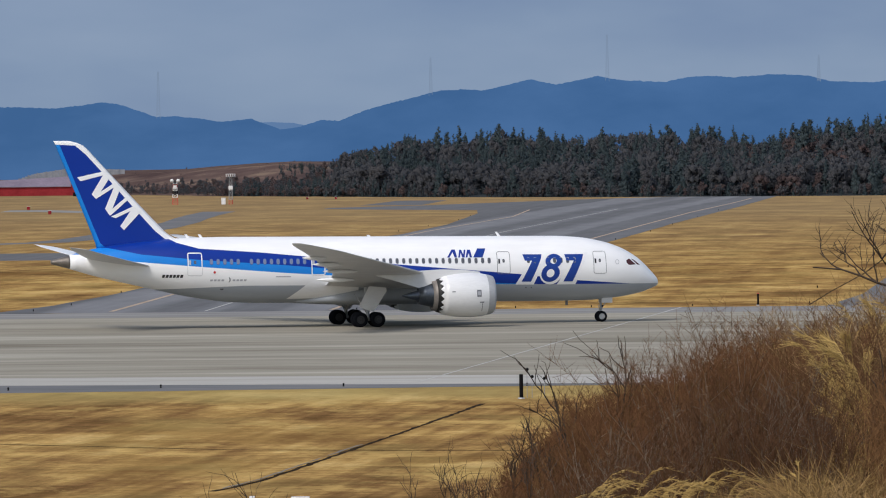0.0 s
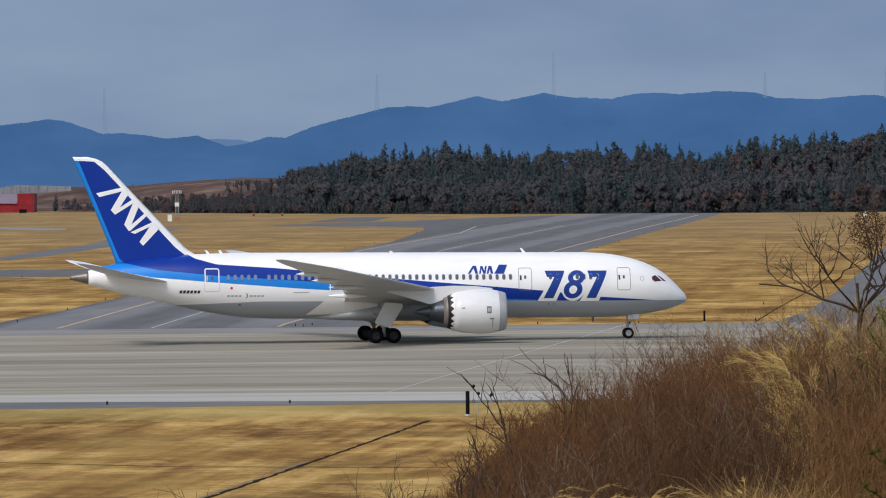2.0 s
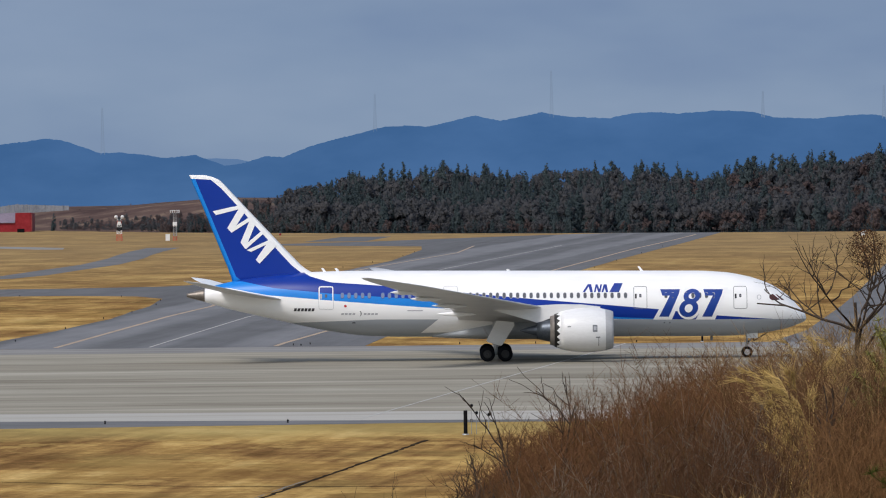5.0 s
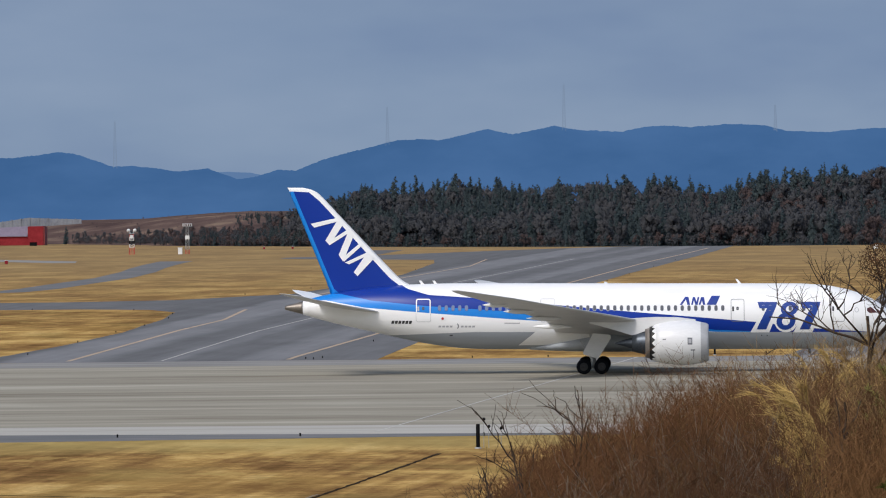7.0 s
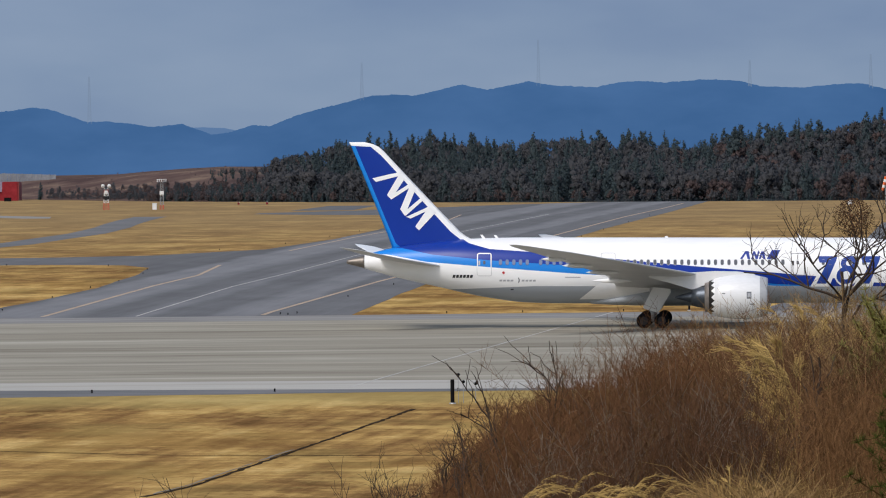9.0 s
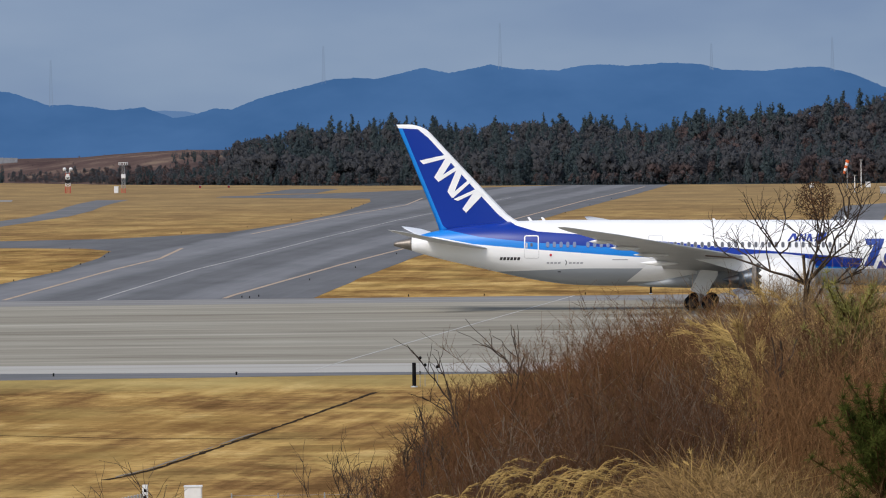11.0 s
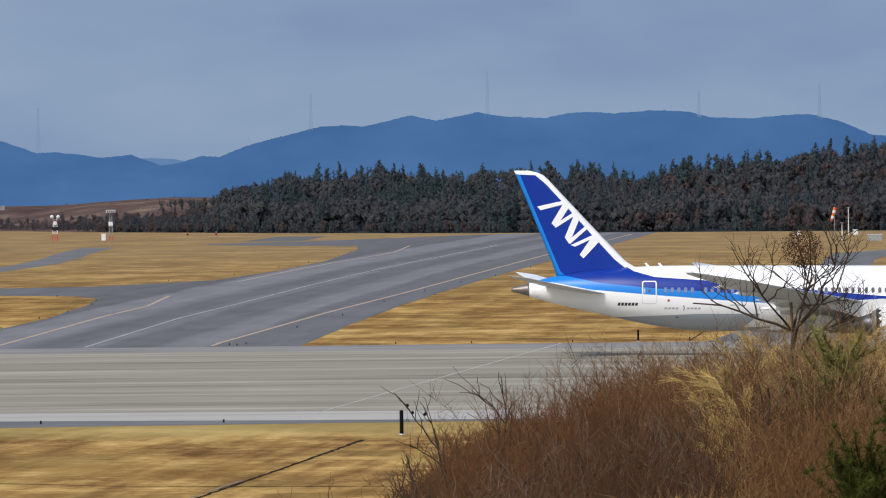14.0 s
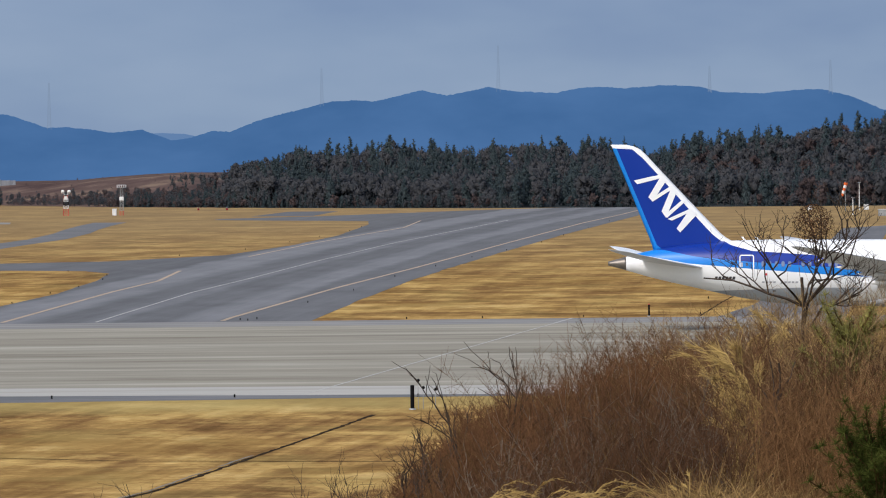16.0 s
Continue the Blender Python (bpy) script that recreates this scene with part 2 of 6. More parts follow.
def part_mesh(name, verts, faces, material, parent=None, label="", smooth=False):
    ob = put(new(name, mesh_of(name, verts, faces, material, smooth)), parent)
    return tagged(ob, label=label) if label else ob


def part(name, bm, material, parent=None, label="", smooth=False):
    me = bpy.data.meshes.new(name)
    bmesh.ops.recalc_face_normals(bm, faces=bm.faces)
    bm.to_mesh(me)
    bm.free()
    me.materials.append(material)
    if smooth:
        me.shade_smooth()
    ob = put(new(name, me), parent)
    return tagged(ob, label=label) if label else ob


def box_bm(cx, cy, cz, sx, sy, sz, bevel=0.0):
    bm = bmesh.new()
    bmesh.ops.create_cube(bm, size=1.0, matrix=Matrix.Translation((cx, cy, cz)) @ Matrix.Diagonal((sx, sy, sz, 1)))
    if bevel:
        bmesh.ops.bevel(bm, geom=bm.edges[:], offset=bevel, segments=2, affect="EDGES")
    return bm


def tube_bm(bm, a, b, r0, r1, sides=8):
    a, b = Vector(a), Vector(b)
    d = b - a
    q = d.to_track_quat("Z", "Y").to_matrix().to_4x4()
    bmesh.ops.create_cone(bm, cap_ends=True, segments=sides, radius1=r0, radius2=r1, depth=d.length, matrix=Matrix.Translation((a + b) / 2) @ q)
    return bm


def loft(rings, closed=True, caps=True):
    """Vertices and quads through rings of equally many points."""
    k = len(rings[0])
    verts = [p for r in rings for p in r]
    faces = []
    for i in range(len(rings) - 1):
        for j in range(k if closed else k - 1):
            a, b = i * k + j, i * k + (j + 1) % k
            faces.append((a, b, b + k, a + k))
    if caps:
        faces.append(tuple(range(k))[::-1])
        faces.append(tuple((len(rings) - 1) * k + j for j in range(k)))
    return verts, faces


def lathe_x(profile, centre, sides=40, caps=False):
    """A turned body round an axis along x; profile: (x, radius)."""
    cx, cy, cz = centre
    rings = [[(cx + x, cy + r * math.cos(2 * math.pi * j / sides), cz + r * math.sin(2 * math.pi * j / sides)) for j in range(sides)] for x, r in profile]
    return loft(rings, True, caps)


# ---- ground ----
def smooth(t):
    t = min(max(t, 0.0), 1.0)
    return t * t * (3 - 2 * t)


WOOD_X = [-600, -260, -155, -141, -130, -104, -83, -66, -54, -48, -42, -34.6, -32, -28, -21, -3, 8, 21, 29, 40, 55, 64, 70, 76, 84, 104, 111, 125, 170, 260, 600]
WOOD_TOP = [0.9, 0.9, 1.0, 3.6, 5.0, 5.4, 7.2, 8.0, 8.4, 9.7, 11.4, 12.2, 13.9, 15.8, 16.2, 17.1, 15.9, 15.6, 17.4, 16.9, 17.3, 15.0, 14.5, 17.0, 18.5, 19.6, 21.2, 22.8, 28, 31, 31]
EDGE_X = [-200, -150, -111, -76, -21, 26, 81, 125, 200]
EDGE_Y = [2090, 2060, 1990, 1905, 1826, 1780, 1757, 1742, 1720]


def wood_edge(x):
    return float(np.interp(x, EDGE_X, EDGE_Y))


def spur_height(x, y):
    """The hill on which the camera stands, with a scrub-covered spur."""
    fall = 16.3 * (1 - smooth((y - 4) / 230)) if y > 4 else 16.3
    if y < 0:
        fall = 16.3
    spur = 15.05 + 0.42 * smooth((x - 0.2) / 3.0) + 0.25 * smooth((x - 2.5) / 5)
    w = smooth((x + 1.6) / 2.4) * smooth((y - 40) / 14) * (1 - smooth((y - 70) / 60))
    side = smooth((x + 1.6) / 2.4)
    low = min(fall, 16.3) - 1.0 * smooth((y - 10) / 30) * (1 - smooth((y - 90) / 60)) * (1 - side)
    mound = 0.4 * math.exp(-((x - 2.05) / 0.5) ** 2 - ((y - 49.5) / 3.0) ** 2)
    return low * (1 - w) + spur * w + mound


def ground_height(x, y):
    z = spur_height(x, y) if y < 260 else 0.0
    e = wood_edge(x)
    if y > e + 10:
        top = float(np.interp(x, WOOD_X, WOOD_TOP))
        z += smooth((y - e - 10) / 160) * (max(top - 0.5 - 8.1 * smooth((x + 60) / 40), 0.5))
        z -= 12 * smooth((y - e - 330) / 300)
    return z


def grid_ground():
    ys = np.concatenate([np.linspace(-400, -5, 14), np.linspace(0, 36, 13), np.linspace(38, 92, 55), np.linspace(96, 250, 26), np.linspace(270, 1640, 24), np.linspace(1680, 2420, 50), np.linspace(2500, 4950, 12)])
    xs = np.concatenate([np.linspace(-2600, -300, 12), np.linspace(-260, -30, 20), np.linspace(-26, -8, 7), np.linspace(-7, 12, 60), np.linspace(13, 30, 8), np.linspace(40, 300, 20), np.linspace(400, 2600, 12)])
    verts = [(x, y, ground_height(float(x), float(y))) for y in ys for x in xs]
    k = len(xs)
    faces = [(i * k + j, i * k + j + 1, (i + 1) * k + j + 1, (i + 1) * k + j) for i in range(len(ys) - 1) for j in range(k - 1)]
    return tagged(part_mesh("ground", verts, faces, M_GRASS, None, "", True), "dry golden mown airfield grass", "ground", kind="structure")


grid_ground()


def slab(name, outline, z, material, label, category, depth=0.12):
    bm = bmesh.new()
    f = bm.faces.new([bm.verts.new((x, y, z)) for x, y in outline])
    bmesh.ops.triangulate(bm, faces=[f])
    ext = bmesh.ops.extrude_face_region(bm, geom=bm.faces[:])
    bmesh.ops.translate(bm, verts=[v for v in ext["geom"] if isinstance(v, bmesh.types.BMVert)], vec=(0, 0, -depth))
    return tagged(part(name, bm, material), label, category, kind="structure")


def ragged(outline, step, dx, dy, seed, reach=140):
    """The outline with many more corners, unevenly worn where it lies near the middle of the airfield."""
    rng = np.random.default_rng(seed)
    out = []
    for (x0, y0), (x1, y1) in zip(outline, outline[1:] + outline[:1]):
        k = max(int(math.hypot(x1 - x0, y1 - y0) / step), 1)
        k = min(k, 120)
        for i in range(k):
            x, y = x0 + (x1 - x0) * i / k, y0 + (y1 - y0) * i / k
            near = abs(x) < reach
            out.append((x + rng.normal(0, dx) * near, y + rng.normal(0, dy) * near))
    return out


def band(path, width):
    """Outline of a strip of that width along a path in the plan."""
    left, right = [], []
    for i, p in enumerate(path):
        a, b = Vector(path[max(i - 1, 0)]), Vector(path[min(i + 1, len(path) - 1)])
        d = (b - a).normalized()
        nrm = Vector((-d.y, d.x)) * width / 2
        left.append((p[0] + nrm.x, p[1] + nrm.y))
        right.append((p[0] - nrm.x, p[1] - nrm.y))
    return left + right[::-1]


def line(name, path, width, z, material, label):
    return slab(name, band(path, width), z, material, label, "marking", 0.01)


def drain(path, width, label):
    """A dark ditch with crumbled edges."""
    rng = np.random.default_rng(int(abs(path[0][0]) * 10))
    left, right = [], []
    for (x0, y0), (x1, y1) in zip(path, path[1:]):
        d = Vector((x1 - x0, y1 - y0))
        nrm = Vector((-d.y, d.x)).normalized()
        k = max(int(d.length / 1.5), 2)
        for i in range(k):
            p = Vector((x0, y0)) + d * i / k + nrm * rng.normal(0, width * 0.07)
            left.append(tuple(p + nrm * width * rng.uniform(0.16, 0.62)))
            right.append(tuple(p - nrm * width * rng.uniform(0.16, 0.62)))
    slab("drain", left + right[::-1], 0.02, M_DITCH, label, "drain", 0.01)


slab("runway", [(-900, 514), (900, 514), (900, 712), (-900, 712)], 0.03, M_RUNWAY, "pale grey grooved runway with dark rubber streaks", "runway")
slab("runway_far_shoulder", [(-900, 693), (900, 693), (900, 712), (-900, 712)], 0.036, M_FAR_SHOULDER, "smooth mid-grey far runway shoulder", "pavement")
slab("runway_edge_strip", [(-900, 528.5), (-38, 528.5), (-4, 525.5), (12, 523), (900, 523), (900, 505.5), (12, 505.5), (-4, 508), (-36, 513), (-900, 513)], 0.034, M_PALE_STRIP, "pale worn concrete strip along the runway edge", "pavement")
slab("runway_shoulder", ragged([(-900, 497), (-60, 498.6), (-35, 499), (0, 502.8), (60, 503), (900, 503), (900, 506), (12, 506), (-4, 508.5), (-36, 513.5), (-900, 513.5)], 2.5, 0.04, 0.25, 4, 55), 0.026, M_SHOULDER, "dark asphalt runway shoulder", "pavement")
# exit taxiway: left fillet, parallel taxiway to the west, far bend, east edge
slab("taxiway", ragged([(-900, 712), (-130, 712), (-52, 712), (-47, 745), (-43.7, 788), (-40.4, 848), (-38.9, 922), (-39.2, 972), (-43.4, 993), (-54, 1002), (-130, 1004), (-900, 1012),
                 (-900, 1050), (-130, 1056), (-58, 1060), (-42.5, 1069), (-26.9, 1114), (-17.9, 1211), (-11.3, 1322), (-6.5, 1480), (-6.8, 1538), (-27.9, 1566), (-41, 1590),
                 (-40, 1606), (-19, 1640), (19.3, 1738), (40, 1772), (65, 1762), (50.3, 1566), (29.6, 1306), (12.6, 1074), (2.2, 922), (-4.4, 805), (-8.9, 713)], 12.0, 0.07, 0.5, 3),
     0.022, M_ASPHALT, "dark grey asphalt taxiway with fillets", "taxiway")
slab("side_taxiway", [(31, 712), (44, 712), (60, 940), (84.5, 1262), (91, 1318), (104, 1350), (160, 1385), (160, 1440), (96, 1392), (82, 1345), (74.7, 1247), (52.5, 950), (47, 880), (37, 760)], 0.024, M_ASPHALT, "grey asphalt side taxiway", "taxiway")
slab("far_apron", [(-34, 1650), (-20, 1650), (-15, 1745), (-27, 1745)], 0.02, M_ASPHALT, "small grey far apron", "pavement")
slab("gravel_strip", [(-112, 1592), (-104, 1590), (-89, 1552), (-83.6, 1549), (-84.8, 1577), (-104, 1622), (-112, 1624)], 0.02, M_FAR_SHOULDER, "pale gravel strip in dry grass", "pavement")
slab("service_road", band([(-62.5, 1560), (-63.5, 1500), (-63.6, 1440), (-63.0, 1390), (-64.0, 1310), (-67.5, 1250), (-70.5, 1190), (-74, 1160), (-84, 1142), (-130, 1112)], 7.0), 0.02, M_SHOULDER, "grey asphalt service road in dry grass", "road")
line("taxiway_side_line", [(-39.6, 718), (-39.1, 730), (-34.1, 857), (-30.8, 918), (-30.1, 987)], 0.5, 0.04, M_YELLOW_LINE, "faded yellow taxiway edge line")
line("taxiway_side_line", [(-17.7, 716), (-17.1, 728), (-7.5, 869), (2.4, 997), (18.0, 1211), (36.8, 1465), (49.2, 1612), (57.6, 1720)], 0.5, 0.04, M_YELLOW_LINE, "faded yellow taxiway edge line")
line("taxiway_side_line", [(-23.0, 1098), (-14.4, 1234), (0.7, 1425), (4.3, 1535)], 0.45, 0.04, M_YELLOW_LINE, "faded yellow taxiway edge line")
line("taxiway_centre_line", [(-30.2, 716), (-29.2, 740), (-24.5, 849), (-19.5, 927), (-12.3, 1051), (-0.9, 1225), (22.8, 1528)], 0.2, 0.04, M_WHITE_LINE, "thin pale taxiway centre line")
line("runway_lead_line", [(-6.6, 512), (-4.7, 528), (6.1, 621), (16.8, 712)], 0.16, 0.045, M_WHITE_LINE, "thin pale lead-off line")
drain([(-15.0, 361.5), (-14.2, 364.5), (-12.7, 373), (-9.6, 401), (-6.8, 426), (-1.7, 473)], 0.36, "dark open drain in dry grass")
slab("drain_edge", ragged(band([(-14.6, 364), (-13.1, 373), (-10.0, 401), (-8.6, 413)], 0.16), 2.0, 0.05, 0.2, 6), 0.016, M_KERB, "worn grey concrete edge of a drain", "drain", 0.01)
drain([(29.5, 716), (34.4, 775), (42, 860), (48.5, 944)], 0.26, "dark open drain in dry grass")
drain([(-60, 433), (-29.6, 418), (-16.1, 408), (-9.7, 406), (20, 398)], 0.24, "narrow dark drain in dry grass")


# ---- sky, mountains, woods ----
def backdrop():
    def col(n, l):
        big = noise_node(n, l, 0.0035, 4, (1, 1, 3.0))
        tc = n.new("ShaderNodeTexCoord")
        sep = n.new("ShaderNodeSeparateXYZ")
        l.new(tc.outputs["Object"], sep.inputs[0])
        h = maths(n, l, "DIVIDE", sep.outputs[2], 220.0)
        base = ramp(n, l, h, [(0.0, (0.255, 0.340, 0.474)), (0.25, (0.240, 0.325, 0.466)), (0.5, (0.224, 0.308, 0.455)), (1.0, (0.206, 0.284, 0.425))])
        return mix(n, l, 1.0, base, ramp(n, l, big, [(0.3, (0.84, 0.87, 0.93)), (0.5, (1, 1, 1)), (0.7, (1.14, 1.1, 1.06))]), "MULTIPLY")
    m = glow("sky_glow", col, 1.0)
    v = [(x, 4960 - abs(x) * 0.05, z) for z in (-60, 400) for x in np.linspace(-2400, 2400, 13)]
    f = [(i, i + 1, i + 14, i + 13) for i in range(12)]
    tagged(part_mesh("backdrop", v, f, m), "hazy blue-grey overcast sky", "sky", kind="structure")


backdrop()


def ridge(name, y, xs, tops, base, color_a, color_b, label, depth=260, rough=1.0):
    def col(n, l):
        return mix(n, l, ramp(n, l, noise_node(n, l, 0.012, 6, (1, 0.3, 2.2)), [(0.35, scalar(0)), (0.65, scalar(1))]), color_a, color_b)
    # haze is mixed into the ridge colour, which glows by itself
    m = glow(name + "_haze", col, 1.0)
    gx = np.arange(-520, 520, 0.8)
    verts, rows = [], 10
    for i in range(rows):
        t = i / (rows - 1)
        for x in gx:
            top = float(np.interp(x, xs, tops)) + rough * (noise.noise((x * 0.05, 3.1, y)) * 0.5 + noise.noise((x * 0.35, 1.7, y)) * 0.35 + noise.noise((x * 1.3, 9.0, y)) * 0.35 + noise.noise((x * 2.9, 4.0, y)) * 0.3)
            verts.append((x, y - depth * (1 - t), base + (top - base) * t ** 0.8 + 6.0 * (1 - t) * t * noise.noise((x * 0.02, t * 3, y))))
    k = len(gx)
    faces = [(i * k + j, i * k + j + 1, (i + 1) * k + j + 1, (i + 1) * k + j) for i in range(rows - 1) for j in range(k - 1)]
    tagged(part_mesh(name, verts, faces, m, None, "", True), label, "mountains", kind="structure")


RIDGE_X = [-700, -420, -316, -281, -253, -242, -219, -207, -187, -179, -160, -142, -132, -116, -105, -88, -64, -42, -28, -16, 14, 30, 55, 73, 98, 113, 124, 140, 162, 187, 201, 226, 248, 263, 279, 301, 420, 700]
RIDGE_Z = [26, 31, 32, 31, 34.2, 33, 24.9, 25.6, 22.6, 21.6, 23.2, 16.5, 17.6, 22, 21.3, 28.2, 34.1, 39.4, 40.2, 39.4, 45.7, 42.4, 47.4, 44.6, 43.5, 46.5, 46.9, 45.8, 47.5, 46.5, 42.6, 41.8, 43.9, 44, 40, 31, 24, 20]
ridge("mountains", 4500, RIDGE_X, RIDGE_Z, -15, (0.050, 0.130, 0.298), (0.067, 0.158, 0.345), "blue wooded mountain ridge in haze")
ridge("far_mountains", 4800, [-700, -210, -178, -158, -143, -122, 700], [5, 12, 19.5, 21.3, 20.6, 16, 5], -15, (0.105, 0.195, 0.37), (0.12, 0.212, 0.39), "distant mountain ridge, paled blue by haze", 60, 0.4)


def wood_material(name, low, high):
    m = worn(name, low, high, 0.16, 0.95, random_amount=0.06, fine=4.0)
    # thin sprays let part of the light through
    n, l = m.node_tree.nodes, m.node_tree.links
    b = n["Principled BSDF"]
    tr = n.new("ShaderNodeBsdfTranslucent")
    l.new(b.inputs["Base Color"].links[0].from_socket, tr.inputs[0])
    mx = n.new("ShaderNodeMixShader")
    mx.inputs[0].default_value = 0.55
    l.new(b.outputs[0], mx.inputs[1])
    l.new(tr.outputs[0], mx.inputs[2])
    l.new(mx.outputs[0], n["Material Output"].inputs[0])
    return m


# distance haze is put into these bluish, lifted crown colours
M_CONIFER = wood_material("hazed_conifer_needles", (0.057, 0.080, 0.092), (0.090, 0.115, 0.118))
M_BARE_CROWN = wood_material("hazed_winter_crowns", (0.076, 0.086, 0.098), (0.126, 0.122, 0.128))
M_RUSSET = wood_material("russet_scrub", (0.092, 0.074, 0.077), (0.160, 0.118, 0.111))


def clumps(rng, n, centre, shape, size, flat=0.6, turn=0.45):
    """n small bent leaf clumps inside an envelope; shape(t) is the radius at height fraction t."""
    cx, cy, cz, h = centre
    t = rng.random(n) ** 0.8
    a = rng.random(n) * 2 * np.pi
    r = shape(t) * np.sqrt(rng.uniform(0.25, 1.0, n))
    p = np.stack([cx + r * np.cos(a), cy + r * np.sin(a), cz + t * h], 1)
    face = p - np.array([cx, cy, cz + 0.3 * h])
    face[:, 2] *= 0.6
    face /= np.linalg.norm(face, axis=1)[:, None] + 1e-6
    face += rng.normal(size=(n, 3)) * turn
    face /= np.linalg.norm(face, axis=1)[:, None]
    u = np.cross(face, rng.normal(size=(n, 3)))
    u /= np.linalg.norm(u, axis=1)[:, None]
    w = np.cross(face, u)
    s = (size * rng.uniform(0.6, 1.4, n))[:, None]
    w = w * (0.5 + 0.5 * flat)
    return np.stack([p - u * s, p - w * s * 0.9, p + u * s, p + w * s * 0.9], 1)


CORE_V = np.array([(1, 0, 0), (-1, 0, 0), (0, 1, 0), (0, -1, 0), (0, 0, 1), (0, 0, -1)], float)
CORE_F = np.array([(0, 2, 4), (2, 1, 4), (1, 3, 4), (3, 0, 4), (2, 0, 5), (1, 2, 5), (3, 1, 5), (0, 3, 5)])


def unit(a):
    return a / (np.linalg.norm(a, axis=-1, keepdims=True) + 1e-9)


def leafy_clumps(rng, c, r, flat, m=19, lift=0.35):
    """Clumps of foliage: an uneven core under many small upturned sprays; vertices, faces, soft normals."""
    k = len(r)
    size = r[:, None, None] * np.array([1, 1, flat])
    v = c[:, None] + CORE_V[None] * size * rng.uniform(0.6, 0.95, (k, 6, 1))
    f = CORE_F[None] + (np.arange(k) * 6)[:, None, None]
    d = rng.normal(size=(k, m, 3))
    d[..., 1] -= 0.45
    d[..., 2] = d[..., 2] * 0.9 + 0.25
    d = unit(d)
    side = unit(np.cross(d, rng.normal(size=(k, m, 3))))
    b = c[:, None] + d * size * rng.uniform(0.55, 1.0, (k, m, 1))
    w = side * r[:, None, None] * rng.uniform(0.13, 0.26, (k, m, 1))
    tip = b + unit(d + np.array([0, 0, lift])) * r[:, None, None] * rng.uniform(0.3, 0.62, (k, m, 1))
    spray = np.stack([b - w, b + w, tip], 2).reshape(-1, 3)
    shade = np.array([-0.15, -0.55, 0.8])
    nv = unit(np.broadcast_to(CORE_V, (k, 6, 3)) * 0.6 + shade).reshape(-1, 3)
    ns = np.repeat(unit(d * 0.65 + shade).reshape(-1, 3), 3, 0)
    faces = np.concatenate([f.reshape(-1, 3), k * 6 + np.arange(len(spray)).reshape(-1, 3)])
    return np.concatenate([v.reshape(-1, 3), spray]), faces, np.concatenate([nv, ns])


def crown_of(rng, tree, kind):
    x, y, z, h = tree
    if kind == "conifer":
        k = 15
        wide, sharp = h * rng.uniform(0.16, 0.26), rng.uniform(0.38, 0.9)
        t = np.linspace(0.06, 0.97, k)
        r = wide * (1.02 - t) ** sharp
        a = rng.uniform(0, 2 * np.pi, k)
        c = np.stack([x + 0.5 * r * np.cos(a), y + 0.5 * r * np.sin(a), z + t * h], 1)
        return leafy_clumps(rng, c, 0.62 * r + 0.02 * h, 0.9, 19, 0.7)
    k = 3 if h < 2.2 else 13
    wide = h * rng.uniform(0.22, 0.34)
    d = rng.normal(size=(k, 3))
    d /= np.linalg.norm(d, axis=1, keepdims=True)
    d *= rng.uniform(0.3, 0.95, (k, 1))
    c = np.array([x, y, z + h * 0.52]) + d * np.array([wide, wide, h * 0.40])
    return leafy_clumps(rng, c, h * rng.uniform(0.09, 0.16, k), 1.0)


def woodland(name, places, kind, material, label, seed):
    """Trees as crowns of many small clumps on thin trunks."""
    rng = np.random.default_rng(seed)
    verts, faces, normals, o = [], [], [], 0
    for x, y, z, h in places:
        v, f, soft = crown_of(rng, (x, y, z, h), kind)
        verts.append(v)
        faces.append(f + o)
        normals.append(soft)
        o += len(v)
        if h > 2.2:
            verts.append(np.array([[x - 0.1, y, z - 0.1], [x + 0.1, y, z - 0.1], [x, y + 0.12, z - 0.1], [x, y, z + h * 0.75]]))
            faces.append(np.array([[0, 1, 3], [1, 2, 3], [2, 0, 3]]) + o)
            normals.append(np.tile(np.array([0.0, -1.0, 0.0]), (4, 1)))
            o += 4
    ob = part_mesh(name, np.concatenate(verts).tolist(), np.concatenate(faces).tolist(), material, None, "", True)
    # rounded shading over each clump
    ob.data.normals_split_custom_set_from_vertices(np.concatenate(normals).tolist())
    return tagged(ob, label, "woods", kind="stuff")


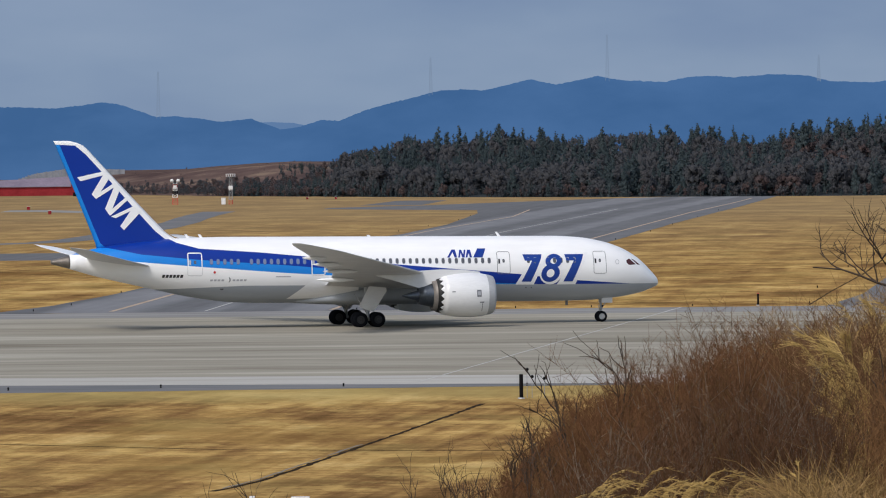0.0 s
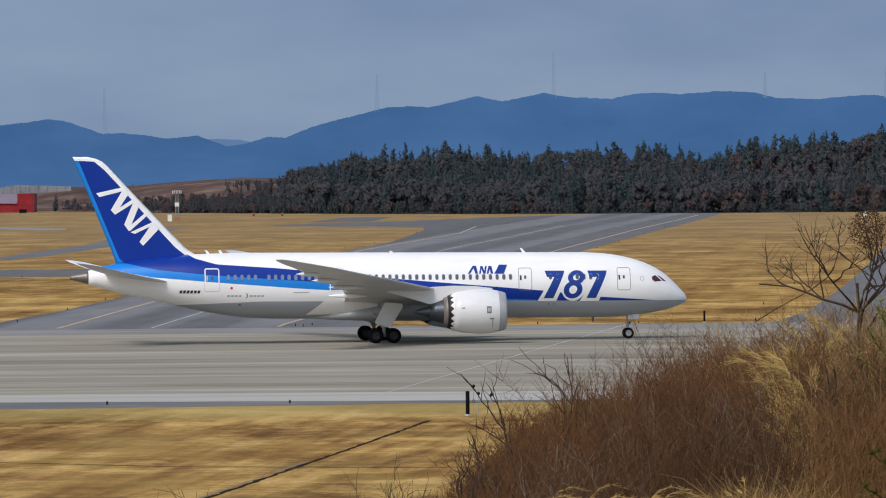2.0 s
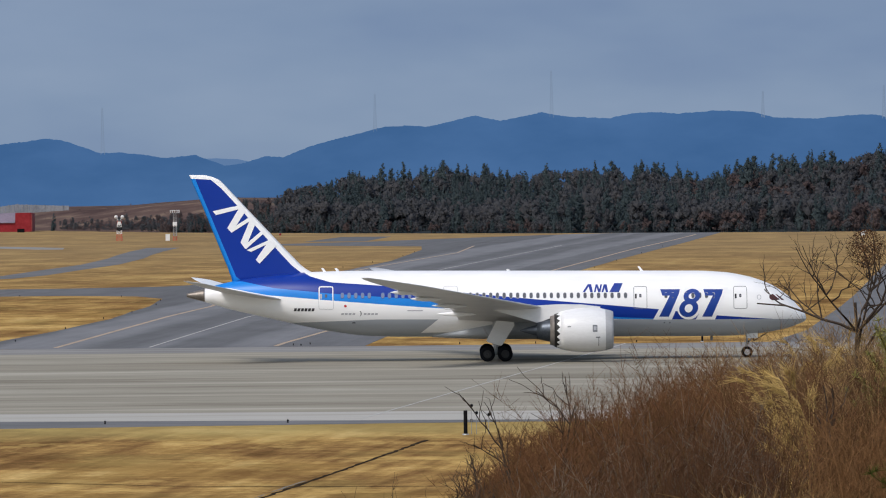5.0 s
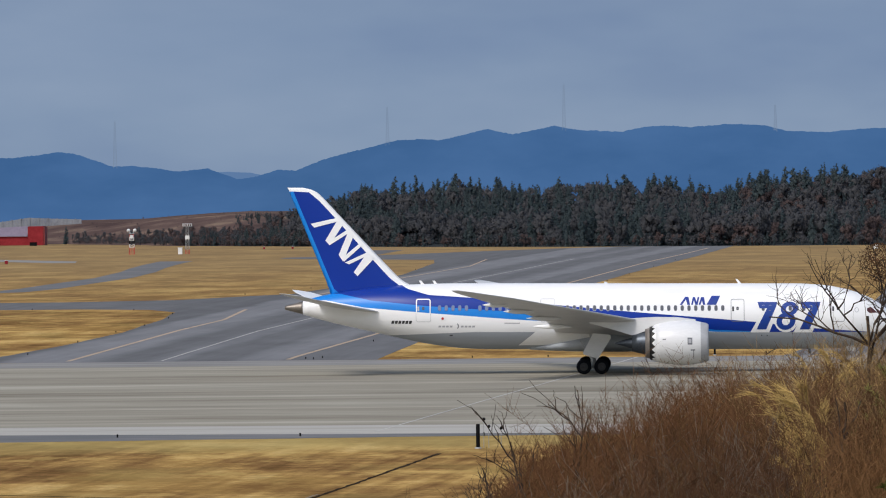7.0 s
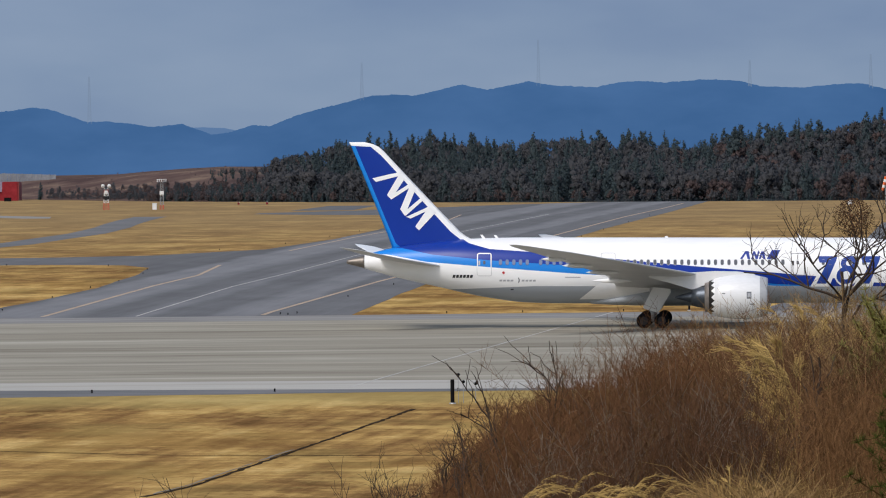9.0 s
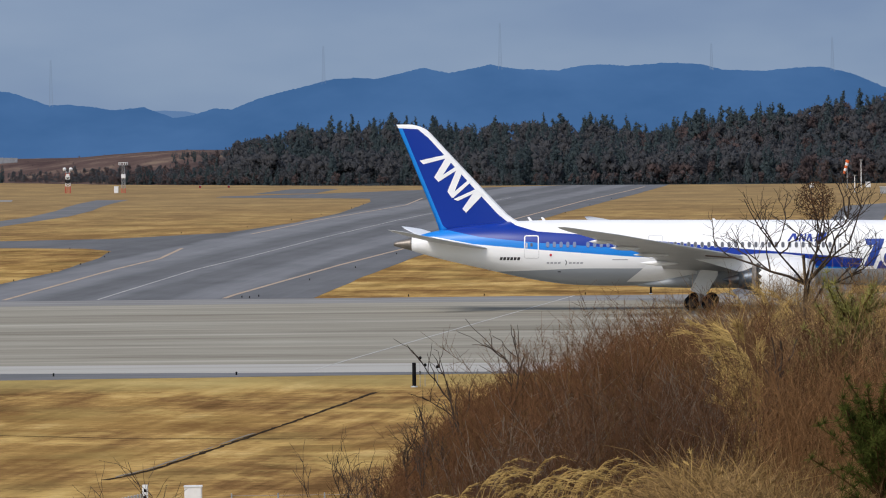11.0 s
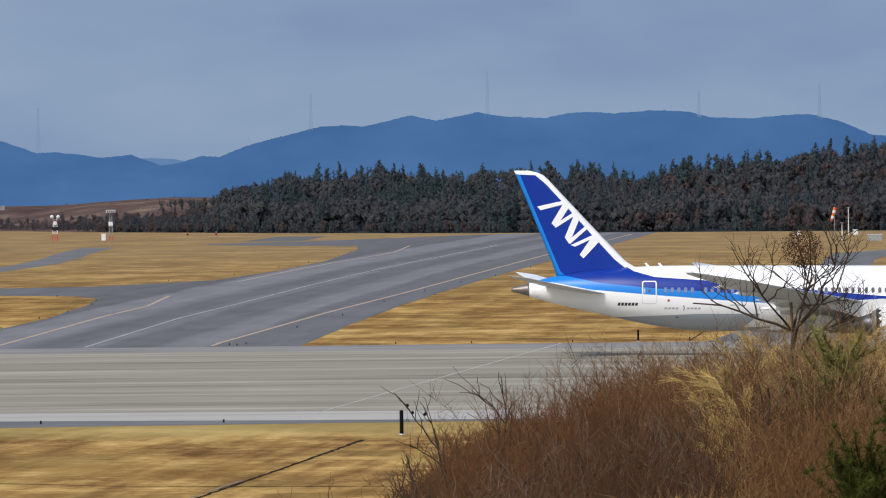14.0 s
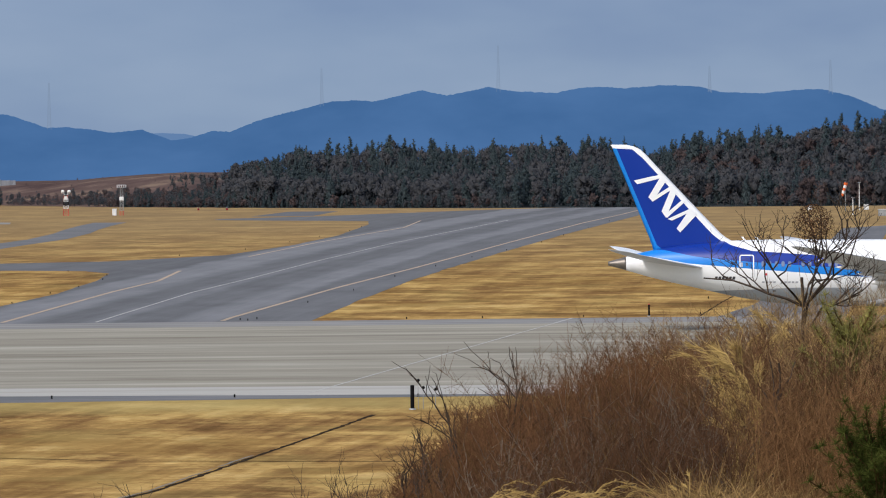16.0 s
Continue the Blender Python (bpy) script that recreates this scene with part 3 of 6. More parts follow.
def plant_woods():
    rng = np.random.default_rng(5)
    con, bare, rus = [], [], []
    for _ in range(2200):
        x = rng.uniform(-150, 190)
        d = rng.uniform(0, 1) ** 1.2 * 190
        y = wood_edge(x) + 8 + d
        top = float(np.interp(x, WOOD_X, WOOD_TOP)) + 0.9
        z = ground_height(x, y)
        room = max(top - z, 1.2)
        n = noise.noise((x * 0.04, d * 0.02, 2.0))
        if x > -46:
            h = min(rng.uniform(6.0, 10.0) if n > -0.1 else rng.uniform(5.0, 8.5), room * rng.uniform(0.8, 1.0) * (1.0 + 0.16 * noise.noise((x * 0.12, d * 0.05, 7.0))))
            if h < 2.4:
                rus.append((x, y, z, h))
            else:
                green = (0.55 if d > 50 else 0.3) + 1.1 * n - 0.25 * smooth((x - 60) / 60) - 0.3 * (1 - smooth((x + 46) / 22))
                (con if rng.random() < green else bare).append((x, y, z, h))
            if x > 60 and rng.random() < 0.4:
                rus.append((x + rng.uniform(-3, 3), y - 3, z, h * 0.8))
            if d < 40:
                pick = rng.random()
                (con if pick < 0.3 else rus if pick < 0.6 else bare).append((x + rng.uniform(-3, 3), wood_edge(x) + rng.uniform(2, 8), 0, rng.uniform(1.5, 3.8)))
        elif rng.random() < 0.1:
            rus.append((x, y, z, min(rng.uniform(0.5, 1.2), room)))
    # mixed young growth climbing the end of the hill
    for _ in range(420):
        x = rng.uniform(-64, -26)
        y = wood_edge(x) + 6 + rng.uniform(0, 1) ** 1.5 * 130
        z = ground_height(x, y)
        room = float(np.interp(x, WOOD_X, WOOD_TOP)) - z
        h = min(rng.uniform(2.4, 6.0) * (0.45 + 0.55 * smooth((x + 64) / 30)), max(room, 1.0))
        pick = rng.random()
        (con if pick < 0.25 else bare if pick < 0.75 else rus).append((x, y, z, h))
    # taller spires along the crest
    for _ in range(24):
        x = rng.uniform(-30, 128)
        y = wood_edge(x) + rng.uniform(110, 165)
        top = float(np.interp(x, WOOD_X, WOOD_TOP)) + rng.uniform(0.1, 1.5)
        h = rng.uniform(6.5, 9.0)
        con.append((x, y, top - h, h))
    for _ in range(70):
        x = rng.uniform(-61, -30) if rng.random() < 0.75 else rng.uniform(-74, -65)
        con.append((x, wood_edge(x) + rng.uniform(3, 14), 0, rng.uniform(2.6, 5.2) * (0.75 + 0.25 * smooth((x + 74) / 25))))
    for _ in range(950):
        x = rng.uniform(-108, -38)
        y = wood_edge(x) + rng.uniform(0, 1) ** 1.6 * 75 + 2
        (bare if rng.random() < 0.5 else rus).append((x, y, ground_height(x, y), rng.uniform(1.4, 3.1) * (0.6 + 0.4 * smooth((x + 108) / 40))))
    con.append((-109.5, 1985, 0, 5.0))
    for _ in range(160):
        x = rng.uniform(-110, -34)
        y = wood_edge(x) + 8 + rng.uniform(0, 170)
        rus.append((x, y, ground_height(x, y), rng.uniform(0.4, 1.1)))
    for _ in range(140):
        x = rng.uniform(-112, -36)
        y = wood_edge(x) + rng.uniform(4, 60)
        bare.append((x, y, ground_height(x, y), rng.uniform(1.2, 2.6)))
    woodland("conifer_woods", con, "conifer", M_CONIFER, "dark green conifer woods on a low hill", 11)
    woodland("bare_woods", bare, "bare", M_BARE_CROWN, "grey-brown leafless winter woods", 12)
    woodland("russet_scrub", rus, "bare", M_RUSSET, "russet winter scrub on a bare slope", 13)


plant_woods()


# ---- airliner: local x forward from the main gear, y to its left, z up; s is metres back from the nose ----
GEAR_S, TILT = 28.2, 0.0095
TOP_S = [(0, 3.92), (0.12, 4.22), (0.35, 4.5), (0.63, 4.8), (1.2, 5.4), (1.89, 6.03), (2.6, 6.52), (3.46, 6.98), (5.35, 7.61), (7.55, 7.98), (10, 8.1), (40, 8.12), (45, 8.0), (48, 7.75), (52.6, 7.05), (54.65, 6.5), (56.25, 6.08)]
BOT_S = [(0, 3.72), (0.12, 3.52), (0.35, 3.4), (0.63, 3.28), (1.89, 2.85), (4.4, 2.4), (6.9, 2.2), (10, 2.15), (37, 2.12), (39.8, 2.2), (43.2, 2.62), (48.5, 3.75), (52.2, 4.6), (54.65, 5.3), (56.25, 5.72)]
HALF_S = [(0, 0.1), (0.12, 0.4), (0.35, 0.68), (0.63, 0.92), (1.89, 1.66), (3.46, 2.2), (5.35, 2.6), (7.55, 2.8), (10, 2.885), (39, 2.885), (43, 2.7), (48, 1.95), (52, 1.15), (54.65, 0.62), (56.25, 0.28)]


def curve_at(table, s):
    """A smooth curve through a table."""
    x, y = [p[0] for p in table], [p[1] for p in table]
    if s <= x[0]:
        return y[0]
    if s >= x[-1]:
        return y[-1]
    i = max(k for k in range(len(x) - 1) if x[k] <= s)
    sl = [(y[k + 1] - y[k]) / (x[k + 1] - x[k]) for k in range(len(x) - 1)]

    def tangent(k):
        if k == 0:
            return sl[0]
        if k == len(x) - 1:
            return sl[-1]
        return 0.0 if sl[k - 1] * sl[k] <= 0 else 2 * sl[k - 1] * sl[k] / (sl[k - 1] + sl[k])
    h = x[i + 1] - x[i]
    t = (s - x[i]) / h
    return (2 * t ** 3 - 3 * t ** 2 + 1) * y[i] + (t ** 3 - 2 * t ** 2 + t) * h * tangent(i) + (3 * t ** 2 - 2 * t ** 3) * y[i + 1] + (t ** 3 - t ** 2) * h * tangent(i + 1)


def hull(s):
    a, b, w = curve_at(TOP_S, s), curve_at(BOT_S, s), curve_at(HALF_S, s)
    return (a + b) / 2 + TILT * (s - GEAR_S), (a - b) / 2, w


def side_of(s, z, proud=0.0):
    """Distance of the hull's side from the centre plane at s and height z."""
    c, a, w = hull(s)
    k = min(max((z + TILT * (s - GEAR_S) - c) / a, -0.999), 0.999)
    return w * math.sqrt(1 - k * k) + proud


def at(s, out, z):
    """A point of the airliner; out is towards its right wing."""
    return (GEAR_S - s, -out, z + TILT * (s - GEAR_S))


def hull_mesh(s0, s1, steps, seg=64):
    rings = []
    for i in range(steps + 1):
        t = i / steps
        s = s0 + (s1 - s0) * (t if s0 > 5 else t ** 1.6)
        c, a, w = hull(s)
        rings.append([(GEAR_S - s, w * math.cos(2 * math.pi * j / seg), c + a * math.sin(2 * math.pi * j / seg)) for j in range(seg)])
    return loft(rings)


def gloss_paint(name, colour, rough=0.3, dirt=0.12):
    m, n, l, b = principled(name, rough, 0, 0.5)
    f = noise_node(n, l, 0.9, 5, (0.25, 1, 1))
    g = noise_node(n, l, 7.0, 3, (0.3, 1, 1))
    d = maths(n, l, "ADD", maths(n, l, "MULTIPLY", f, 0.6), maths(n, l, "MULTIPLY", g, 0.4))
    low = tuple(c * (1 - 2 * dirt) for c in colour)
    l.new(ramp(n, l, d, [(0.3, low), (0.6, colour)]), b.inputs["Base Color"])
    return m


DROP = 0.12
WHITE, GREY, NAVY, AZURE = (0.87, 0.875, 0.88), (0.355, 0.385, 0.425), (0.003, 0.032, 0.28), (0.010, 0.21, 0.66)


def livery():
    """White hull, grey belly, a navy and an azure cheat line that rises towards the tail."""
    m, n, l, b = principled("hull_paint", 0.34, 0, 0.3)
    tc = n.new("ShaderNodeTexCoord")
    sep = n.new("ShaderNodeSeparateXYZ")
    l.new(tc.outputs["Object"], sep.inputs[0])
    s = maths(n, l, "SUBTRACT", GEAR_S, sep.outputs[0])
    sn = maths(n, l, "DIVIDE", s, 60.0)
    z = maths(n, l, "ADD", maths(n, l, "ADD", sep.outputs[2], DROP), maths(n, l, "MULTIPLY", sep.outputs[0], TILT))

    def edge(table):
        r = ramp(n, l, sn, [(a / 60.0, scalar(h / 10.0)) for a, h in table])
        return maths(n, l, "MULTIPLY", r, 10.0)
    upper = edge([(3.0, 3.86), (8.7, 4.24), (13.5, 4.78), (17.3, 5.1), (24.5, 5.68), (37.6, 6.86), (43.1, 7.22), (45.0, 7.75), (45.6, 8.1), (46.5, 9.0)])
    middle = edge([(12.0, 3.86), (17.0, 4.05), (24.5, 4.75), (31.0, 5.35), (35.3, 5.7), (43.1, 6.2), (48.3, 6.7), (51.2, 7.3)])
    lower = edge([(12.0, 3.86), (17.0, 3.87), (24.5, 4.3), (31.0, 4.75), (35.3, 5.0), (43.1, 5.58), (48.9, 6.05), (52.5, 6.7)])
    grey_top = edge([(0.3, 3.86), (39.0, 3.86), (46.0, 3.55), (52.0, 3.3)])

    def above(a, e):
        return maths(n, l, "GREATER_THAN", a, e)
    col = mix(n, l, above(z, grey_top), GREY, WHITE)
    band_on = maths(n, l, "MULTIPLY", above(z, lower), maths(n, l, "LESS_THAN", z, upper))
    col = mix(n, l, band_on, col, AZURE)
    col = mix(n, l, maths(n, l, "MULTIPLY", above(z, middle), maths(n, l, "LESS_THAN", z, upper)), col, NAVY)
    dirt = ramp(n, l, noise_node(n, l, 0.8, 6, (0.2, 1, 1.0)), [(0.35, scalar(0.93)), (0.6, scalar(1.0))])
    l.new(mix(n, l, 1.0, col, dirt, "MULTIPLY"), b.inputs["Base Color"])
    return m


def fin_livery():
    m, n, l, b = principled("fin_paint", 0.3, 0, 0.25)
    tc = n.new("ShaderNodeTexCoord")
    sep = n.new("ShaderNodeSeparateXYZ")
    l.new(tc.outputs["Object"], sep.inputs[0])
    s = maths(n, l, "SUBTRACT", GEAR_S, sep.outputs[0])
    zn = maths(n, l, "DIVIDE", maths(n, l, "SUBTRACT", maths(n, l, "ADD", sep.outputs[2], maths(n, l, "MULTIPLY", sep.outputs[0], TILT)), 6.0), 11.0)

    def edge(table):
        r = ramp(n, l, zn, [((h - 6.0) / 11.0, scalar((a - 40.0) / 20.0)) for h, a in table])
        return maths(n, l, "ADD", maths(n, l, "MULTIPLY", r, 20.0), 40.0)
    lead = edge([(6.0, 40.0), (7.6, 45.4), (8.65, 46.72), (10.9, 48.78), (14.1, 51.62), (15.6, 53.0), (16.4, 53.95), (16.6, 58.0)])
    trail = edge([(6.6, 48.8), (7.0, 51.0), (7.6, 51.75), (16.8, 55.5)])
    col = mix(n, l, maths(n, l, "GREATER_THAN", s, trail), NAVY, AZURE)
    col = mix(n, l, maths(n, l, "LESS_THAN", s, lead), col, WHITE)
    l.new(col, b.inputs["Base Color"])
    return m


M_HULL, M_FIN = livery(), fin_livery()
M_AIR_WHITE = gloss_paint("white_gloss_paint", WHITE, 0.3, 0.05)
M_NACELLE = gloss_paint("nacelle_paint", (0.76, 0.77, 0.78), 0.3, 0.06)
M_WING = gloss_paint("wing_grey_paint", (0.60, 0.60, 0.605), 0.4, 0.08)
M_WING_LIGHT = gloss_paint("light_grey_paint", (0.68, 0.685, 0.69), 0.4, 0.06)
M_BARE = gloss_paint("bare_metal", (0.42, 0.43, 0.45), 0.35, 0.1)
M_CONE = worn("scorched_metal", (0.16, 0.14, 0.12), (0.27, 0.24, 0.21), 1.0, 0.45, 0.6)
M_NOZZLE = worn("tan_nozzle_metal", (0.15, 0.135, 0.125), (0.26, 0.235, 0.215), 1.5, 0.5, 0.3)
M_GAP_SHADE = worn("nozzle_gap_shade", (0.012, 0.012, 0.013), (0.03, 0.029, 0.028), 2.0, 0.5, 0.4)
M_CORE = worn("exhaust_metal", (0.05, 0.06, 0.075), (0.12, 0.14, 0.17), 1.0, 0.4, 0.7)
M_TYRE = worn("tyre_rubber", (0.005, 0.006, 0.008), (0.011, 0.012, 0.015), 3.0, 0.9)
M_RIM = worn("rim_metal", (0.006, 0.007, 0.009), (0.015, 0.016, 0.019), 3.0, 0.7, 0.0)
M_NAVY = gloss_paint("navy_paint", NAVY, 0.3, 0.05)
M_BLUE = gloss_paint("blue_paint", (0.005, 0.042, 0.27), 0.3, 0.05)
M_PALE_MARK = gloss_paint("pale_grey_marking", (0.42, 0.43, 0.46), 0.4, 0.05)
M_DARK_MARK = gloss_paint("dark_marking", (0.03, 0.03, 0.035), 0.4, 0.05)
M_RED_MARK = gloss_paint("red_marking", (0.5, 0.02, 0.03), 0.4, 0.05)
M_SEAM = gloss_paint("door_seam", (0.16, 0.17, 0.19), 0.5, 0.05)
M_PANE = principled("cabin_pane", 0.12, 0, 0.6)[0]
M_PANE.node_tree.nodes["Principled BSDF"].inputs["Base Color"].default_value = (0.10, 0.105, 0.12, 1)
M_COCKPIT = principled("cockpit_glass", 0.08, 0, 0.6)[0]
M_COCKPIT.node_tree.nodes["Principled BSDF"].inputs["Base Color"].default_value = (0.085, 0.03, 0.03, 1)


def wing_loft(sections, points=16, rise=0.0):
    """Aerofoil sections (out, s of the leading edge, chord, z of the chord line, thickness)."""
    rings = []
    for out, s0, chord, z, th in sections:
        ring = []
        for j in range(points * 2):
            t = j / points if j < points else (2 * points - j) / points
            x = t * t * (3 - 2 * t) * 0.5 + t * 0.5
            y = th * (1.35 * math.sqrt(max(x, 0)) * (1 - x) + 0.12 * x * (1 - x) + 0.012)
            ring.append(at(s0 + chord * x, out, z + rise * (x - 0.5) * chord + (0.58 * y if j < points else -0.42 * y)))
        rings.append(ring)
    return loft(rings)


def flip(verts):
    return [(x, -y, z) for x, y, z in verts]


def hull_decal(name, polys, material, parent, label="", proud=0.012, side=1):
    """Flat shapes in (s, z) laid on the hull's right (side 1) or left (-1) flank."""
    bm = bmesh.new()
    for poly in polys:
        bm.faces.new([bm.verts.new((s, 0, z - DROP)) for s, z in poly])
    zs = [v.co.z for v in bm.verts]
    ss = [v.co.x for v in bm.verts]
    z = min(zs) + 0.12
    while z < max(zs):
        bmesh.ops.bisect_plane(bm, geom=bm.verts[:] + bm.edges[:] + bm.faces[:], plane_co=(0, 0, z), plane_no=(0, 0, 1))
        z += 0.12
    s = min(ss) + 0.5
    while s < max(ss) and (max(ss) > 35 or min(ss) < 9):
        bmesh.ops.bisect_plane(bm, geom=bm.verts[:] + bm.edges[:] + bm.faces[:], plane_co=(s, 0, 0), plane_no=(1, 0, 0))
        s += 0.5
    bmesh.ops.remove_doubles(bm, verts=bm.verts[:], dist=0.002)
    bmesh.ops.triangulate(bm, faces=bm.faces[:])
    for v in bm.verts:
        v.co = Vector(at(v.co.x, side * side_of(v.co.x, v.co.z, proud), v.co.z))
    return part(name, bm, material, parent, label)


def frame_polys(s0, s1, z0, z1, w, r=0.18):
    """A rounded rectangular outline as quads."""
    def ring(inset):
        a, b, c, d = s0 + inset, s1 - inset, z0 + inset, z1 - inset
        q = max(r - inset, 0.03)
        out = []
        for cx, cz, start in ((b - q, d - q, 0), (a + q, d - q, 90), (a + q, c + q, 180), (b - q, c + q, 270)):
            for k in range(4):
                g = radians(start + k * 30)
                out.append((cx + q * math.cos(g), cz + q * math.sin(g)))
        return out
    o, i = ring(0), ring(w)
    return [(o[k], o[(k + 1) % 16], i[(k + 1) % 16], i[k]) for k in range(16)]


def slant(s0, z0, wid, hei, lean):
    """An upright leaning block: s falls towards the nose as z rises."""
    return [(s0, z0), (s0 - wid, z0), (s0 - wid - lean, z0 + hei), (s0 - lean, z0 + hei)]


def ring_polys(cs, cz, rs, rz, w, lean, k=20):
    pts = []
    for f in (1.0, 0.0):
        row = []
        for j in range(k):
            a = 2 * math.pi * j / k
            z = (rz - (0 if f else w * 0.85)) * math.sin(a)
            row.append((cs + (rs - (0 if f else w)) * math.cos(a) - lean * z, cz + z))
        pts.append(row)
    o, i = pts
    return [(o[j], o[(j + 1) % k], i[(j + 1) % k], i[j]) for j in range(k)]


def engine(parent, side):
    hub = put(new("engine"), parent)
    c = (GEAR_S, -9.9 * side, 2.88)

    def p(table):
        return [(-s, r) for s, r in table]
    v, f = lathe_x(p([(18.45, 1.84), (18.9, 1.94), (19.6, 2.0), (20.4, 2.0), (21.2, 1.94), (22.0, 1.81), (22.45, 1.70), (22.45, 1.62), (21.5, 1.6)]), c, 48)
    part_mesh("cowl", v, f, M_NACELLE, hub, "", True)
    v, f = lathe_x(p([(18.9, 1.42), (18.3, 1.38), (17.95, 1.42), (17.8, 1.5), (17.74, 1.58), (17.8, 1.66), (18.0, 1.74), (18.45, 1.84)]), c, 48)
    part_mesh("inlet_lip", v, f, M_BARE, hub, "bare metal inlet lip", True)
    # saw-toothed rear edge of the cowl
    k = 17
    verts, faces = [], []
    for j in range(2 * k):
        a = 2 * math.pi * j / (2 * k)
        s, r = (22.8, 1.59) if j % 2 else (22.5, 1.68)
        for ss, rr in ((22.44, 1.70), (s, r), (s, r - 0.05), (22.44, 1.62)):
            verts.append((c[0] - ss, c[1] + rr * math.cos(a), c[2] + rr * math.sin(a)))
    for j in range(2 * k):
        n0, n1 = 4 * j, 4 * ((j + 1) % (2 * k))
        for q in range(3):
            faces.append((n0 + q, n1 + q, n1 + q + 1, n0 + q + 1))
    part_mesh("chevron_edge", verts, faces, M_NACELLE, hub, "white saw-toothed nozzle edge")
    # near-black ring puts the shade of the open gap into colour
    v, f = lathe_x(p([(22.3, 1.6), (22.7, 1.57), (23.02, 1.475), (23.02, 1.40)]), c, 40)
    part_mesh("nozzle_gap", v, f, M_GAP_SHADE, hub, "dark ring standing for the shaded gap behind the saw teeth", True)
    v, f = lathe_x(p([(22.3, 1.52), (22.9, 1.43), (23.4, 1.30), (23.4, 1.22), (22.6, 1.3)]), c, 40)
    part_mesh("inner_nozzle", v, f, M_NOZZLE, hub, "tan-grey inner nozzle ring", True)
    v, f = lathe_x(p([(22.2, 1.25), (23.0, 1.12), (24.0, 0.9), (24.6, 0.76), (24.6, 0.68), (23.5, 0.7)]), c, 32)
    part_mesh("core_nozzle", v, f, M_CORE, hub, "blue-grey core nozzle", True)
    v, f = lathe_x(p([(24.0, 0.55), (24.8, 0.45), (25.6, 0.22), (26.1, 0.04)]), c, 24)
    part_mesh("exhaust_plug", v, f, M_CORE, hub, "", True)
    v, f = lathe_x(p([(18.9, 1.43), (18.92, 0.4), (18.5, 0.2), (18.3, 0.02)]), c, 32)
    part_mesh("fan", v, f, M_CORE, hub, "dark fan with spinner")
    rings = []
    for s, zb, zt, w in ((18.9, 4.75, 4.95, 0.08), (20.5, 4.7, 5.15, 0.28), (22.5, 4.3, 5.2, 0.34), (24.5, 3.55, 5.1, 0.3), (26.6, 4.2, 4.9, 0.2), (28.4, 4.7, 4.85, 0.05)):
        rings.append([(c[0] - s, c[1] - w, zb), (c[0] - s, c[1] + w, zb), (c[0] - s, c[1] + w * 0.8, zt), (c[0] - s, c[1] - w * 0.8, zt)])
    v, f = loft(rings)
    part_mesh("pylon", v, f, M_WING_LIGHT, hub, "light grey engine pylon")
    if side == 1:
        for s0, s1, a0, a1, mt in ((19.2, 19.62, -4, 14, M_SEAM), (19.28, 19.54, 0, 10, M_PALE_MARK), (21.55, 21.85, 9, 12, M_SEAM), (18.95, 19.35, -20, -17, M_SEAM), (19.06, 19.11, -46, -19, M_SEAM)):
            vv = []
            steps = 4
            for i in range(steps + 1):
                a = radians(a0 + (a1 - a0) * i / steps)
                for s in (s0, s1):
                    rr = float(np.interp(s, [18.45, 18.9, 19.6, 20.4, 21.2, 22.0], [1.84, 1.94, 2.0, 2.0, 1.94, 1.81])) + (0.012 if mt is M_SEAM else 0.018)
                    vv.append((c[0] - s, c[1] - rr * math.cos(a), c[2] + rr * math.sin(a)))
            part_mesh("access_panel", vv, [(2 * i, 2 * i + 1, 2 * i + 3, 2 * i + 2) for i in range(steps)], mt, hub)
    return hub


WHEELS = []


def wheel(parent, x, y, r, w, rim=None):
    """A tyre on a rim, turning about its own axle."""
    hub = put(new("wheel"), parent)
    hub.location = (x, y, r)
    prof = [(-w / 2, r * 0.55), (-w / 2, r * 0.86), (-w * 0.4, r * 0.95), (-w * 0.22, r), (w * 0.22, r), (w * 0.4, r * 0.95), (w / 2, r * 0.86), (w / 2, r * 0.55)]
    rings = [[(q * math.cos(2 * math.pi * j / 28), yy, q * math.sin(2 * math.pi * j / 28)) for j in range(28)] for yy, q in prof]
    v, f = loft(rings, True, False)
    tyre = part_mesh("tyre", v, f, M_TYRE, hub, "black rubber tyre", True)
    prof = [(-w * 0.46, 0.02), (-w * 0.40, r * 0.2), (-w * 0.46, r * 0.36), (-w * 0.44, r * 0.56), (w * 0.44, r * 0.56), (w * 0.46, r * 0.36), (w * 0.40, r * 0.2), (w * 0.46, 0.02)]
    rings = [[(q * math.cos(2 * math.pi * j / 20), yy, q * math.sin(2 * math.pi * j / 20)) for j in range(20)] for yy, q in prof]
    v, f = loft(rings, True, True)
    for k in range(6):
        a = 2 * math.pi * k / 6
        for sy in (-1, 1):
            b = len(v)
            cx, cz, e = r * 0.42 * math.cos(a), r * 0.42 * math.sin(a), r * 0.05
            v += [(cx - e, sy * w * 0.47, cz - e), (cx + e, sy * w * 0.47, cz - e), (cx + e, sy * w * 0.47, cz + e), (cx - e, sy * w * 0.47, cz + e)]
            f.append((b, b + 1, b + 2, b + 3))
    part_mesh("rim", v, f, rim or M_RIM, hub, "grey metal rim")
    WHEELS.append((hub, (x, y, r), r))
    return hub


